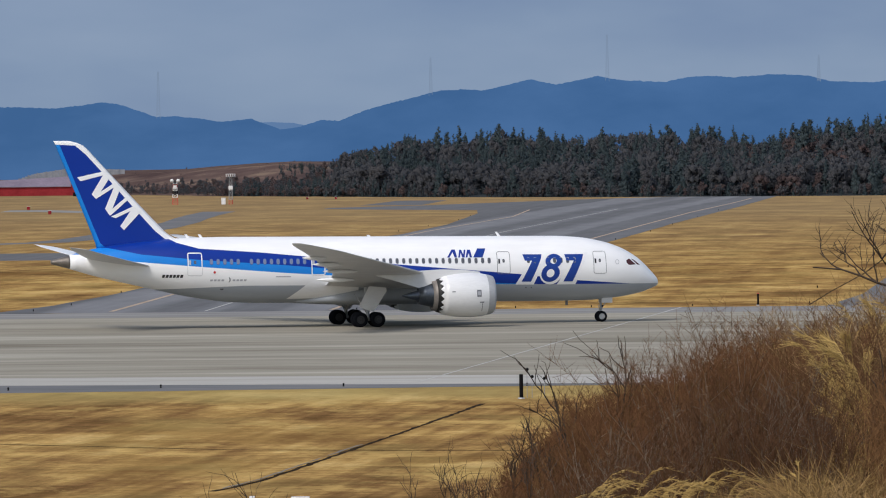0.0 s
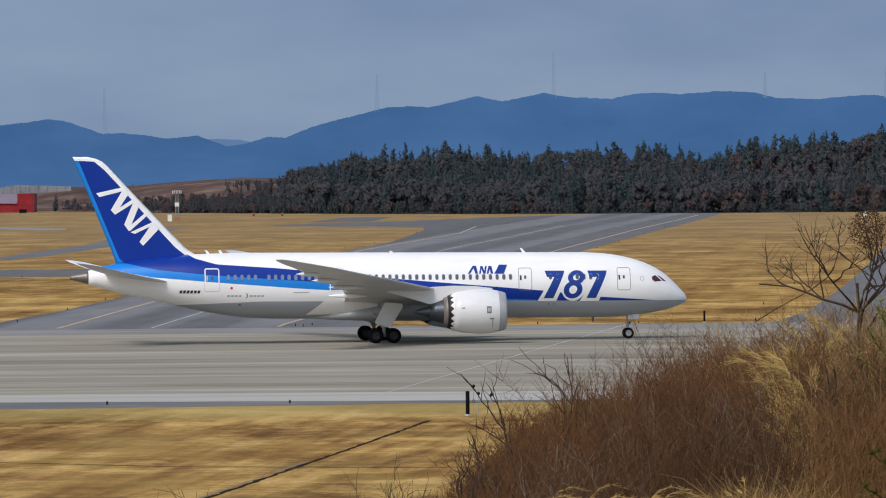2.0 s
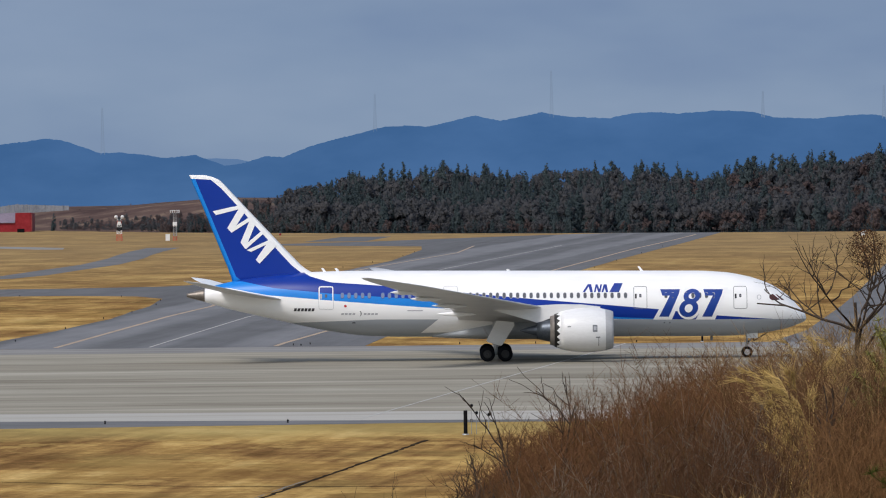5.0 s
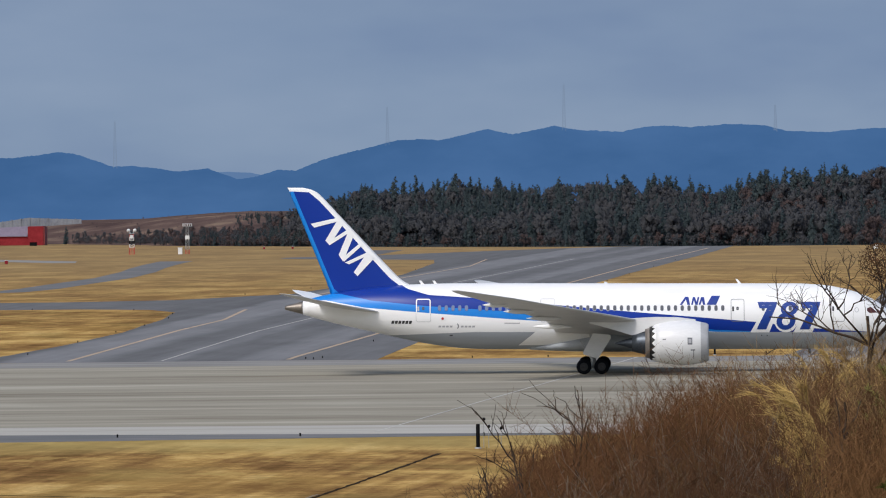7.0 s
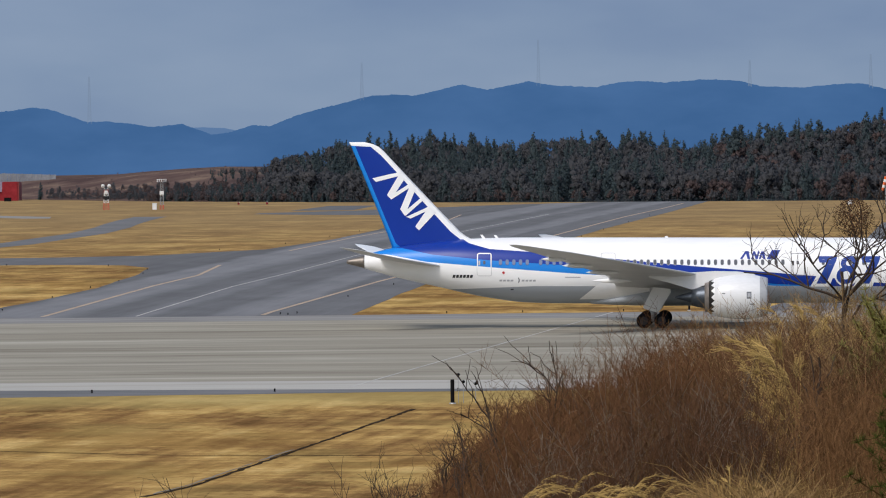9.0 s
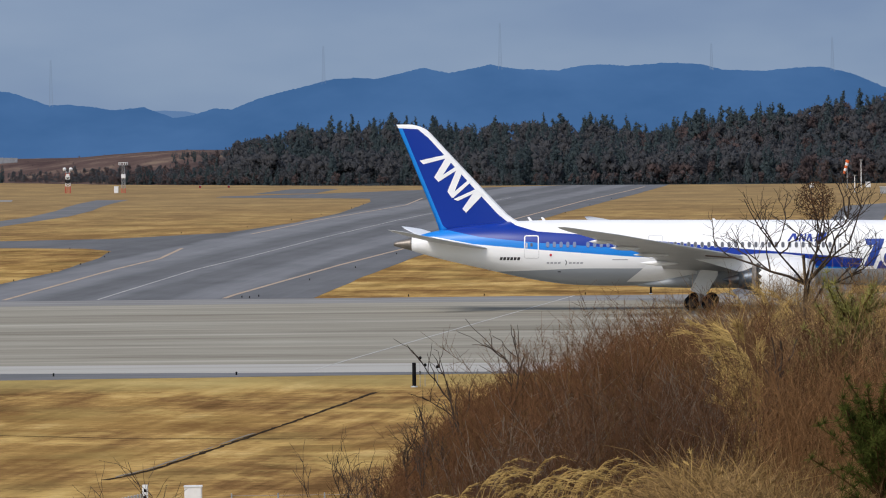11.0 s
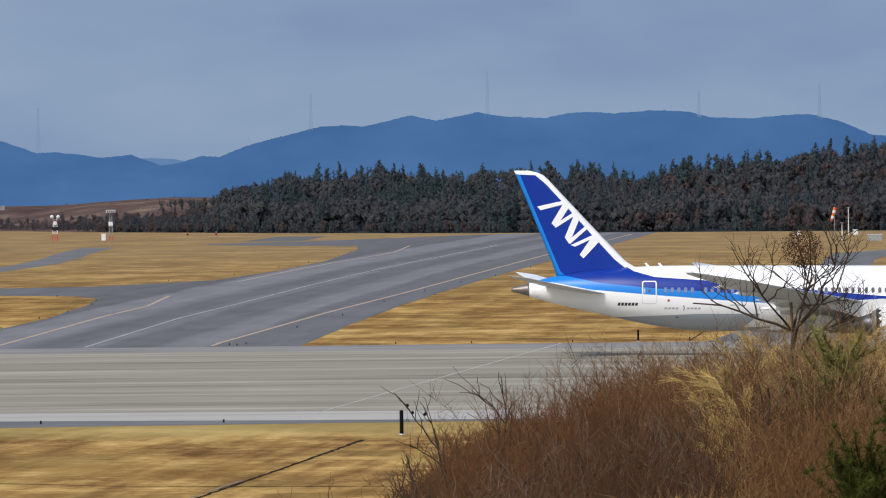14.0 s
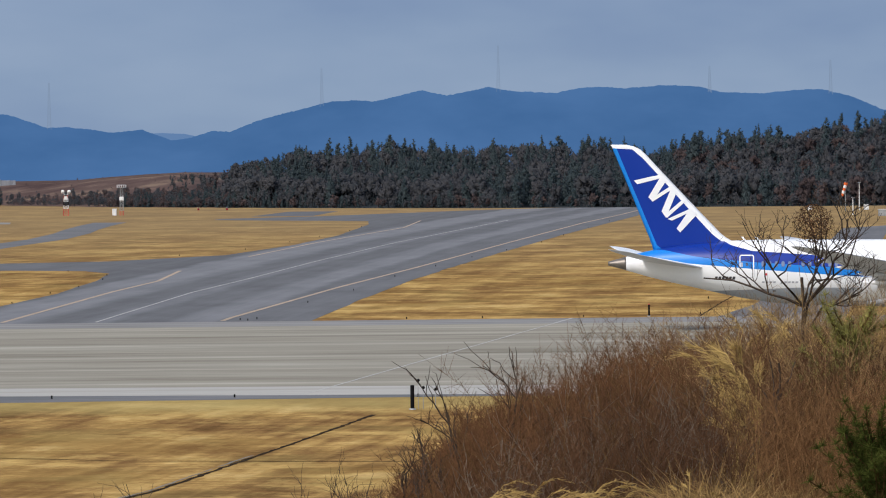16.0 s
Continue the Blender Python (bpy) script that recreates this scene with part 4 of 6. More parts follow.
def main_gear(parent, side):
    y = -4.9 * side
    bm = bmesh.new()
    tube_bm(bm, (-0.1, y, 3.6), (0.0, y, 0.75), 0.2, 0.16, 14)
    tube_bm(bm, (1.5, y + 0.6 * side, 3.2), (0.05, y, 1.35), 0.09, 0.08, 10)
    tube_bm(bm, (-1.1, y + 0.5 * side, 3.0), (-0.05, y, 1.2), 0.07, 0.06, 10)
    part("gear_strut", bm, M_GREY_METAL, parent, "grey main gear strut")
    bm = bmesh.new()
    tube_bm(bm, (-1.0, y, 0.68), (1.0, y, 0.68), 0.13, 0.13, 10)
    for x in (-0.8, 0.8):
        tube_bm(bm, (x, y - 0.75, 0.68), (x, y + 0.75, 0.68), 0.08, 0.08, 8)
    part("bogie_beam", bm, M_GREY_METAL, parent)
    yo = y - 0.42 * side
    outline = [(-0.9, 1.9), (-0.75, 1.75), (0.4, 1.4), (0.55, 1.5), (1.65, 3.25), (1.6, 3.55), (0.05, 3.7)]
    rings = [[(x, yo - 0.04 * side + 0.10 * side * (z - 1) * -0.5, z) for x, z in outline], [(x, yo + 0.04 * side + 0.10 * side * (z - 1) * -0.5, z) for x, z in outline]]
    v, f = loft(rings)
    part_mesh("gear_door", v, f, M_WING_LIGHT, parent, "pale grey main gear leg door")
    for x in (-0.8, 0.8):
        for dy in (-0.6, 0.6):
            wheel(parent, x, y + dy, 0.68, 0.5)


def nose_gear(parent):
    x = GEAR_S - 5.4
    bm = bmesh.new()
    tube_bm(bm, (x, 0, 2.5), (x, 0, 0.5), 0.12, 0.1, 12)
    tube_bm(bm, (x + 0.9, 0, 2.4), (x + 0.05, 0, 1.2), 0.06, 0.05, 8)
    tube_bm(bm, (x, -0.45, 0.5), (x, 0.45, 0.5), 0.06, 0.06, 8)
    tube_bm(bm, (x - 0.22, 0, 1.55), (x - 0.05, 0, 0.75), 0.035, 0.035, 6)
    part("nose_strut", bm, M_GREY_METAL, parent, "grey nose gear strut")
    for dy in (-0.62, 0.62):
        part("nose_gear_door", box_bm(x + 0.45, dy, 2.0, 1.0, 0.04, 0.5, 0.015), M_WING_LIGHT, parent, "pale grey nose gear door")
    part("taxi_light", box_bm(x + 0.14, 0, 1.45, 0.12, 0.4, 0.16, 0.02), M_RIM, parent)
    for dy in (-0.33, 0.33):
        wheel(parent, x, dy, 0.5, 0.34, M_GREY_METAL)


def build_airliner():
    plane = tagged(new("airliner"), "white twin-jet airliner with navy and azure tail, taxiing on the runway", "airliner")
    v, f = hull_mesh(0, 54.6, 150)
    part_mesh("fuselage", v, f, M_HULL, plane, "white fuselage with grey belly and a rising blue band", True)
    v, f = hull_mesh(54.55, 56.25, 8, 32)
    part_mesh("tail_cone", v, f, M_CONE, plane, "scorched brown metal tail cone", True)
    # belly fairing between the wings
    rings = []
    for s, wd, zb, zt in ((18.0, 1.2, 2.3, 3.0), (19.5, 2.2, 2.0, 3.6), (22, 2.85, 1.9, 4.0), (26, 2.95, 1.87, 4.0), (28, 2.8, 1.9, 3.7), (30, 2.3, 1.94, 3.3), (32, 1.7, 2.02, 2.9), (34, 0.9, 2.14, 2.6)):
        ring = []
        for j in range(32):
            g = 2 * math.pi * j / 32
            ca, sa = math.cos(g), math.sin(g)
            ring.append((GEAR_S - s, wd * math.copysign(abs(ca) ** 0.75, ca), (zb + zt) / 2 + (zt - zb) / 2 * math.copysign(abs(sa) ** 0.85, sa)))
        rings.append(ring)
    v, f = loft(rings)
    part_mesh("belly_fairing", v, f, M_HULL, plane, "wing to body fairing, white over grey", True)
    wing_secs = [(0.0, 17.2, 15.0, 3.65, 1.5), (2.9, 19.0, 12.6, 3.75, 1.35), (6.0, 21.2, 10.6, 4.3, 1.1), (9.9, 24.0, 8.4, 4.95, 0.85), (15.0, 27.6, 6.7, 5.7, 0.66), (20.0, 31.1, 5.0, 6.42, 0.5), (25.0, 34.6, 3.45, 7.15, 0.36), (27.5, 36.6, 2.5, 7.5, 0.26), (29.2, 38.2, 1.6, 7.78, 0.16), (30.0, 39.3, 0.7, 7.95, 0.07)]
    stab_secs = [(0.4, 46.4, 6.6, 5.72, 0.62), (1.9, 47.5, 5.8, 5.9, 0.55), (5.0, 50.2, 4.3, 6.38, 0.4), (8.5, 53.2, 2.6, 6.98, 0.25), (9.5, 54.2, 1.9, 7.2, 0.17), (9.95, 55.1, 1.1, 7.3, 0.08)]
    for side in (1, -1):
        v, f = wing_loft(wing_secs)
        part_mesh("wing", v if side == 1 else flip(v), f if side == 1 else [q[::-1] for q in f], M_WING, plane, "grey swept wing with upturned tip", True)
        v, f = wing_loft(stab_secs, 12, 0.13)
        part_mesh("tailplane", v if side == 1 else flip(v), f if side == 1 else [q[::-1] for q in f], M_WING if side == 1 else M_AIR_WHITE, plane, "grey swept tailplane" if side == 1 else "white swept tailplane", True)
        # flap track fairings
        for out, s_te, z, ln in ((8.0, 33.0, 4.3, 3.0), (13.2, 33.4, 5.15, 2.6), (18.0, 35.3, 5.85, 2.2), (22.0, 37.0, 6.5, 1.7)):
            rings = []
            for t, r in ((0, 0.02), (0.12, 0.08), (0.35, 0.15), (0.6, 0.16), (0.82, 0.10), (1, 0.01)):
                s = s_te - ln + t * (ln + 0.55)
                rings.append([at(s, side * (out + r * math.cos(2 * math.pi * j / 12)), z + 0.05 * t + 1.3 * r * math.sin(2 * math.pi * j / 12)) for j in range(12)])
            v, f = loft(rings)
            part_mesh("flap_fairing", v, f, M_AIR_WHITE if ln > 2.8 else M_WING_LIGHT, plane, "pale flap track fairing", True)
        engine(plane, side)
        main_gear(plane, side)
    nose_gear(plane)
    # fin
    fin_secs = [(6.3, 42.6, 9.3, 0.55), (7.6, 43.6, 8.6, 0.5), (7.95, 44.8, 7.55, 0.46), (8.3, 45.4, 7.05, 0.44), (8.65, 45.85, 6.75, 0.43), (10.9, 48.0, 5.5, 0.36), (14.1, 51.0, 3.78, 0.26), (15.4, 52.2, 3.12, 0.22), (16.0, 52.75, 2.82, 0.2), (16.4, 53.2, 2.52, 0.17), (16.65, 53.75, 2.08, 0.13), (16.82, 54.5, 1.42, 0.06)]
    rings = []
    for z, s0, chord, th in fin_secs:
        ring = []
        for j in range(24):
            t = j / 12 if j < 12 else (24 - j) / 12
            x = t * t * (3 - 2 * t) * 0.5 + t * 0.5
            y = th * (1.35 * math.sqrt(x) * (1 - x) + 0.02)
            ring.append(at(s0 + chord * x, -y if j < 12 else y, z))
        rings.append(ring)
    v, f = loft(rings)
    part_mesh("fin", v, f, M_FIN, plane, "navy fin with white leading edge and azure trailing edge", True)

    # marks on the fin: plain slanting blocks, no lettering
    def fin_decal(poly, mt, name="fin_mark", label="", proud=0.03):
        for side in (1, -1):
            bm = bmesh.new()
            bm.faces.new([bm.verts.new((s, 0, z)) for s, z in poly])
            for z in np.arange(9.0, 14.5, 0.4):
                bmesh.ops.bisect_plane(bm, geom=bm.verts[:] + bm.edges[:] + bm.faces[:], plane_co=(0, 0, float(z)), plane_no=(0, 0, 1))
            for v in bm.verts:
                s, z = v.co.x, v.co.z
                s0, ch, th = (float(np.interp(z, [q[0] for q in fin_secs], [q[c] for q in fin_secs])) for c in (1, 2, 3))
                x = min(max((s - s0) / ch, 0.02), 0.98)
                v.co = Vector(at(s, side * (th * (1.35 * math.sqrt(x) * (1 - x) + 0.02) + proud), z))
            bmesh.ops.triangulate(bm, faces=bm.faces[:])
            part(name, bm, mt, plane, label)
    return plane, fin_decal


AIRLINER, FIN_DECAL = build_airliner()


# ---- airliner details ----
M_PALE_PANE = principled("bright_cabin_pane", 0.12, 0, 0.6)[0]
M_PALE_PANE.node_tree.nodes["Principled BSDF"].inputs["Base Color"].default_value = (0.17, 0.21, 0.33, 1)


M_BLUE_RING = gloss_paint("blue_window_ring", (0.06, 0.13, 0.38), 0.4, 0.05)


def cabin_details(plane):
    # cabin windows on both flanks, one mesh
    w, h = 0.135, 0.235
    for side in (1, -1):
        shape = [(w * math.copysign(abs(math.cos(a)) ** 0.7, math.cos(a)), h * math.copysign(abs(math.sin(a)) ** 0.7, math.sin(a))) for a in [2 * math.pi * k / 12 for k in range(12)]]
        tilt = side_of(20, 5.95 - h) - side_of(20, 5.95 + h)
        verts = [(a, side * (-0.012 + tilt * 0.5 * b / h), b) for a, b in shape] + [(a * 1.25, side * (-0.006 + tilt * 0.5 * b / h), b * 1.18) for a, b in shape]
        faces = [tuple(range(12))] + [(k, (k + 1) % 12, 12 + (k + 1) % 12, 12 + k) for k in range(12)]
        pane = mesh_of("window", verts, faces, M_PANE)
        pane.materials.append(M_PALE_MARK)
        pale_pane = pane.copy()
        pale_pane.materials[0] = M_PALE_PANE
        pale_pane.materials[1] = M_BLUE_RING
        for p in pane.polygons[1:]:
            p.material_index = 1
        for p in pale_pane.polygons[1:]:
            p.material_index = 1
        s = 7.3
        while s < 42.4:
            doors = (s < 8.5, 13.2 < s < 16.3, 31.4 < s < 33.1, 38.9 < s < 39.6, 11.2 < s < 11.6)
            if not any(doors):
                ob = put(new("window", pane if s < 31.5 else pale_pane), plane)
                ob.location = at(s, side * side_of(s, 5.91), 5.91)
            s += 0.61
        for s0, s1 in ((5.44, 6.68), (14.5, 15.72), (31.65, 32.9), (42.9, 44.2)):
            aft = s0 > 30
            door = hull_decal("door_outline", frame_polys(s0, s1, 4.8, 6.85, 0.045 if not aft else 0.075), M_SEAM if not aft else M_AIR_WHITE, plane, "thin outline of a cabin door", 0.014, side)
            if aft:
                hull_decal("door_seam", frame_polys(s0 - 0.03, s1 + 0.03, 4.77, 6.88, 0.03), M_PALE_MARK, door, "", 0.012, side)
            hull_decal("door_window", frame_polys((s0 + s1) / 2 - 0.1, (s0 + s1) / 2 + 0.1, 5.85, 6.15, 0.09, 0.05), M_PANE, door, "", 0.016, side)
            hull_decal("door_handle", [slant(s1 - 0.12, 5.75, 0.16, 0.42, 0.0)], M_DARK_MARK if not aft else M_PALE_MARK, door, "", 0.016, side)
        # numerals with a white surround, leaning forward

        def zz(pts):
            return [(28.2 - (71 + x / 2.69) / 19.45, (190.2 - y / 2.69) / 19.42) for x, y in pts]
        for quad in ([(553, 312), (642, 312), (708, 160), (640, 160)], [(755, 312), (846, 312), (910, 160), (844, 160)]):
            hull_decal("numeral_surround", [zz(quad)], M_AIR_WHITE, plane, "white border of a numeral", 0.012, side)
        cs, cz = zz([(722, 258)])[0]
        hull_decal("numeral_surround", [[(cs + 0.93 * 1.13 * math.cos(a), cz + 1.03 * math.sin(a)) for a in [2 * math.pi * q / 20 for q in range(20)]]], M_AIR_WHITE, plane, "white border of a numeral", 0.016, side)
        for x0 in (0, 204):
            hull_decal("numeral", [zz([(588 + x0, 168), (682 + x0, 168), (676 + x0, 190), (628 + x0, 298), (582 + x0, 298), (633 + x0, 198), (598 + x0, 198)])], M_BLUE, plane, "large blue painted numeral", 0.02, side)
        c1, c2 = zz([(738, 200), (722, 258)])
        k = 1 / 2.69 / 19.43
        hull_decal("numeral", ring_polys(c2[0], c2[1], 45 * k, 42 * k, 26 * k, 0.12), M_BLUE, plane, "large blue painted numeral", 0.02, side)
        hull_decal("numeral_upper", ring_polys(c1[0], c1[1], 40 * k, 34 * k, 24 * k, 0.12), M_BLUE, plane, "", 0.022, side)
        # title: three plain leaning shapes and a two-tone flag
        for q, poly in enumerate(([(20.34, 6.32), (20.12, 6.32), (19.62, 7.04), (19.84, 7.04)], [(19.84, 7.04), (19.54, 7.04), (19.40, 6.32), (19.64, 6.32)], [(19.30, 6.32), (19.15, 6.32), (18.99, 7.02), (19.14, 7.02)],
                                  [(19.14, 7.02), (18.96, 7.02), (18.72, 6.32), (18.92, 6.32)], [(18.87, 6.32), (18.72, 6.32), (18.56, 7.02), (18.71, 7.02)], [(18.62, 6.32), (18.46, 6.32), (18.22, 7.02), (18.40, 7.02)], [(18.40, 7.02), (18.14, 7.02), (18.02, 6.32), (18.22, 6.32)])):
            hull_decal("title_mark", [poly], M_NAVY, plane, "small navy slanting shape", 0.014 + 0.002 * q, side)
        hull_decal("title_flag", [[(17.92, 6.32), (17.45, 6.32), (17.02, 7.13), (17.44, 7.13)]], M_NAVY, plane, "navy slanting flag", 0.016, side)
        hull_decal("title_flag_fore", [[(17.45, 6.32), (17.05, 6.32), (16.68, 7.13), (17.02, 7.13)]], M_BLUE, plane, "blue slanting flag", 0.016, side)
        hull_decal("fairing_panel", [[(35.0, 2.62), (34.0, 3.4), (33.2, 4.05), (32.2, 4.45), (30.5, 4.6), (28.5, 4.5), (28.5, 2.9), (30.0, 2.7)]], M_AIR_WHITE, plane, "white curved panel behind the wing", 0.012, side)
        # illegible small marks as bars
        for q in range(6):
            hull_decal("registration_bar", [slant(46.5 - 0.32 * q, 4.6, 0.24, 0.27, 0.07)], M_DARK_MARK, plane, "small dark mark", 0.012, side)
        for q in (0, 1, 2, 3, 6, 7, 8, 9):
            hull_decal("type_bar", [slant(42.2 - 0.34 * q, 4.28, 0.24, 0.16, 0.03)], M_PALE_MARK, plane, "small pale mark", 0.012, side)
        hull_decal("crescent", [[(40.55 - 0.22 * math.sin(a), 4.4 + 0.26 * math.cos(a)) for a in [math.pi * (0.1 + 0.8 * q / 6) for q in range(7)]] + [(40.55 - 0.12 * math.sin(a), 4.4 + 0.2 * math.cos(a)) for a in [math.pi * (0.9 - 0.8 * q / 6) for q in range(7)]]], M_SEAM, plane, "dark crescent mark", 0.012, side)
        hull_decal("flag_patch", [[(42.05, 4.9), (41.55, 4.9), (41.55, 5.25), (42.05, 5.25)]], M_AIR_WHITE, plane, "white flag patch", 0.012, side)
        hull_decal("flag_disc", [[(41.8 + 0.12 * math.cos(2 * math.pi * q / 12), 5.08 + 0.12 * math.sin(2 * math.pi * q / 12)) for q in range(12)]], M_RED_MARK, plane, "red disc", 0.02, side)
        hull_decal("small_text_bar", [slant(36.2, 4.62, 1.4, 0.09, 0.0)], M_PALE_MARK, plane, "thin pale line of marks", 0.012, side)
        for s, w2 in ((13.0, 0.1), (12.5, 0.1), (41.2, 0.28)):
            hull_decal("static_port", [slant(s, 3.5, w2, 0.1, 0)], M_DARK_MARK, plane, "", 0.012, side)
        hull_decal("emblem", ring_polys(4.35, 5.85, 0.2, 0.22, 0.05, 0, 10), M_PALE_MARK, plane, "small pale ring emblem", 0.012, side)
        # cockpit side panes
        hull_decal("cockpit_window", [[(3.42, 5.98), (3.08, 6.14), (2.45, 5.6), (3.17, 5.55), (3.4, 5.75)]], M_COCKPIT, plane, "dark cockpit side window", 0.012, side)
        hull_decal("cockpit_window", [[(2.86, 6.1), (2.66, 6.06), (2.02, 5.56), (2.3, 5.58)]], M_COCKPIT, plane, "dark cockpit front window", 0.012, side)
    # marks on the fin
    for q, poly in enumerate(([(53.81, 13.53), (51.22, 14.12), (51.40, 13.72), (53.50, 13.19)],
                              [(51.22, 14.12), (50.85, 13.49), (52.11, 11.59), (52.50, 12.00)],
                              [(52.11, 11.59), (52.33, 11.82), (50.40, 13.05), (50.18, 12.80)],
                              [(50.29, 13.07), (49.90, 12.47), (50.89, 10.10), (51.30, 10.70)],
                              [(50.80, 10.10), (51.02, 10.38), (49.30, 11.82), (49.10, 11.60)],
                              [(50.75, 10.00), (48.68, 10.94), (48.85, 10.55), (50.35, 9.85)],
                              [(48.68, 10.94), (48.03, 10.43), (49.60, 8.77), (49.94, 9.12)])):
        FIN_DECAL(poly, M_AIR_WHITE, "fin_mark", "white slanting shape on the fin", 0.03 + 0.004 * q)
    # aerials on the crown
    for s, hh in ((14.9, 0.42), (43.7, 0.35), (42.5, 0.3), (27.0, 0.16)):
        z = curve_at(TOP_S, s) - 0.03
        rings = [[at(s + a, b, z + e) for a, b in ((-0.17 + e * 0.85, 0.03), (-0.17 + e * 0.85, -0.03), (0.12 + e * 0.6, -0.02), (0.12 + e * 0.6, 0.02))] for e in (0, hh)]
        v, f = loft(rings)
        part_mesh("aerial", v, f, M_AIR_WHITE, plane, "small white blade aerial")
    v, f = loft([[at(8.6 + a, b, 2.25 - e) for a, b in ((-0.1, 0.02), (-0.1, -0.02), (0.12, -0.02), (0.12, 0.02))] for e in (0, 0.5)])
    part_mesh("drain_mast", v, f, M_SEAM, plane)


cabin_details(AIRLINER)


# ---- airfield fixtures ----
M_CRIMSON = worn("crimson_sheet", (0.17, 0.018, 0.022), (0.29, 0.035, 0.042), 0.15, 0.8)


def banded_mast(name, x, y, h, r, coats, top, label, category):
    mast = tagged(new(name), label, category)
    mast.location = (x, y, 0)
    bands = len(coats)
    step = h / bands
    for k, coat in enumerate(coats):
        bm = bmesh.new()
        z0, z1 = k * step, (k + 1) * step
        rr = r * (1 - 0.35 * k / bands)
        for a in range(4):
            dx, dy = rr * (1 if a in (0, 3) else -1), rr * (1 if a < 2 else -1)
            tube_bm(bm, (dx, dy, z0), (dx, dy, z1), 0.07, 0.07, 6)
            ex, ey = rr * (1 if (a + 1) % 4 in (0, 3) else -1), rr * (1 if (a + 1) % 4 < 2 else -1)
            tube_bm(bm, (dx, dy, z0), (ex, ey, z1), 0.045, 0.045, 5)
            tube_bm(bm, (dx, dy, z0 + 0.02), (ex, ey, z0 + 0.02), 0.04, 0.04, 5)
        part("mast_section", bm, coat, mast, "red lattice section" if coat is M_RED_WHITE else "grey lattice section" if coat is M_GREY_METAL else "white lattice section")
    top(mast, h)
    return mast


def dishes(mast, h):
    part("platform", box_bm(0, 0, h, 1.3, 1.3, 0.12, 0.02), M_GREY_METAL, mast)
    part("equipment_box", box_bm(0, -0.4, h - 0.75, 0.8, 0.5, 0.8, 0.04), M_WHITE_PAINT, mast, "white equipment box")
    for dx in (-0.75, 0.75):
        bm = bmesh.new()
        tube_bm(bm, (dx * 0.3, 0, h), (dx, -0.2, h + 0.7), 0.06, 0.06, 6)
        bmesh.ops.create_cone(bm, cap_ends=True, segments=16, radius1=0.42, radius2=0.1, depth=0.3, matrix=Matrix.Translation((dx, -0.35, h + 0.75)) @ Matrix.Rotation(radians(90), 4, "X"))
        part("antenna", bm, M_WHITE_PAINT, mast, "white antenna head")


def crown(mast, h):
    bm = bmesh.new()
    for k in range(12):
        a, b = 2 * math.pi * k / 12, 2 * math.pi * (k + 1) / 12
        tube_bm(bm, (1.1 * math.cos(a), 1.1 * math.sin(a), h + 0.6), (1.1 * math.cos(b), 1.1 * math.sin(b), h + 0.6), 0.05, 0.05, 5)
        tube_bm(bm, (1.1 * math.cos(a), 1.1 * math.sin(a), h + 0.6), (1.1 * math.cos(a), 1.1 * math.sin(a), h + 0.02), 0.04, 0.04, 5)
    part("platform_rail", bm, M_WHITE_PAINT, mast)
    part("platform", box_bm(0, 0, h, 1.7, 1.7, 0.1, 0.02), M_GREY_METAL, mast)
    part("equipment_box", box_bm(0, -0.3, h * 0.6, 1.0, 0.6, 0.9, 0.04), M_WHITE_PAINT, mast, "white equipment box")


banded_mast("antenna_mast", -79.0, 1712, 4.9, 0.62, (M_RED_WHITE, M_RED_WHITE, M_WHITE_PAINT, M_BLACK, M_WHITE_PAINT, M_RED_WHITE), dishes, "red and white lattice antenna mast on dry grass", "mast")
banded_mast("antenna_mast", -65.7, 1708, 6.5, 0.42, (M_RED_WHITE, M_GREY_METAL, M_GREY_METAL, M_WHITE_PAINT, M_GREY_METAL, M_GREY_METAL), crown, "slim grey lattice mast with a round white platform", "mast")


def crate(name, x, y, sx, sy, sz, material, label, category, z=0.0, lid=None):
    ob = tagged(new(name), label, category)
    ob.location = (x, y, z)
    part("body", box_bm(0, 0, sz * 0.47 + 0.03, sx, sy, sz * 0.94, min(sx, sz) * 0.05), material, ob)
    part("lid", box_bm(0, 0, sz * 0.97, sx * 1.08, sy * 1.08, sz * 0.07, sz * 0.02), lid or material, ob)
    return ob


crate("equipment_cabinet", -67.1, 1700, 1.0, 0.8, 1.6, M_WHITE_PAINT, "white equipment cabinet beside the mast", "cabinet")
for x, y in ((-108.3, 1630), (-97.8, 1540), (-50.2, 1800), (-43.0, 1796)):
    big = 0.75 if y < 1700 else 0.55
    crate("marker_box", x, y, 0.9 * big, 0.7 * big, 1.1 * big, M_CRIMSON, "small red marker box on dry grass", "marker", 0, M_WHITE_PAINT)


def marker_post(x, y, h, r, label, cap):
    ob = tagged(new("marker_post"), label, "post")
    ob.location = (x, y, 0)
    bm = bmesh.new()
    tube_bm(bm, (0, 0, -0.05), (0, 0, h * 0.93), r, r, 12)
    part("pole", bm, M_BLACK, ob)
    bm = bmesh.new()
    tube_bm(bm, (0, 0, h * 0.93), (0, 0, h), r * 1.05, r * 0.9, 12)
    part("cap", bm, cap, ob)
    bm = bmesh.new()
    tube_bm(bm, (0, 0, -0.02), (0, 0, 0.08), r * 1.9, r * 1.6, 12)
    part("foot", bm, M_GREY_METAL, ob)


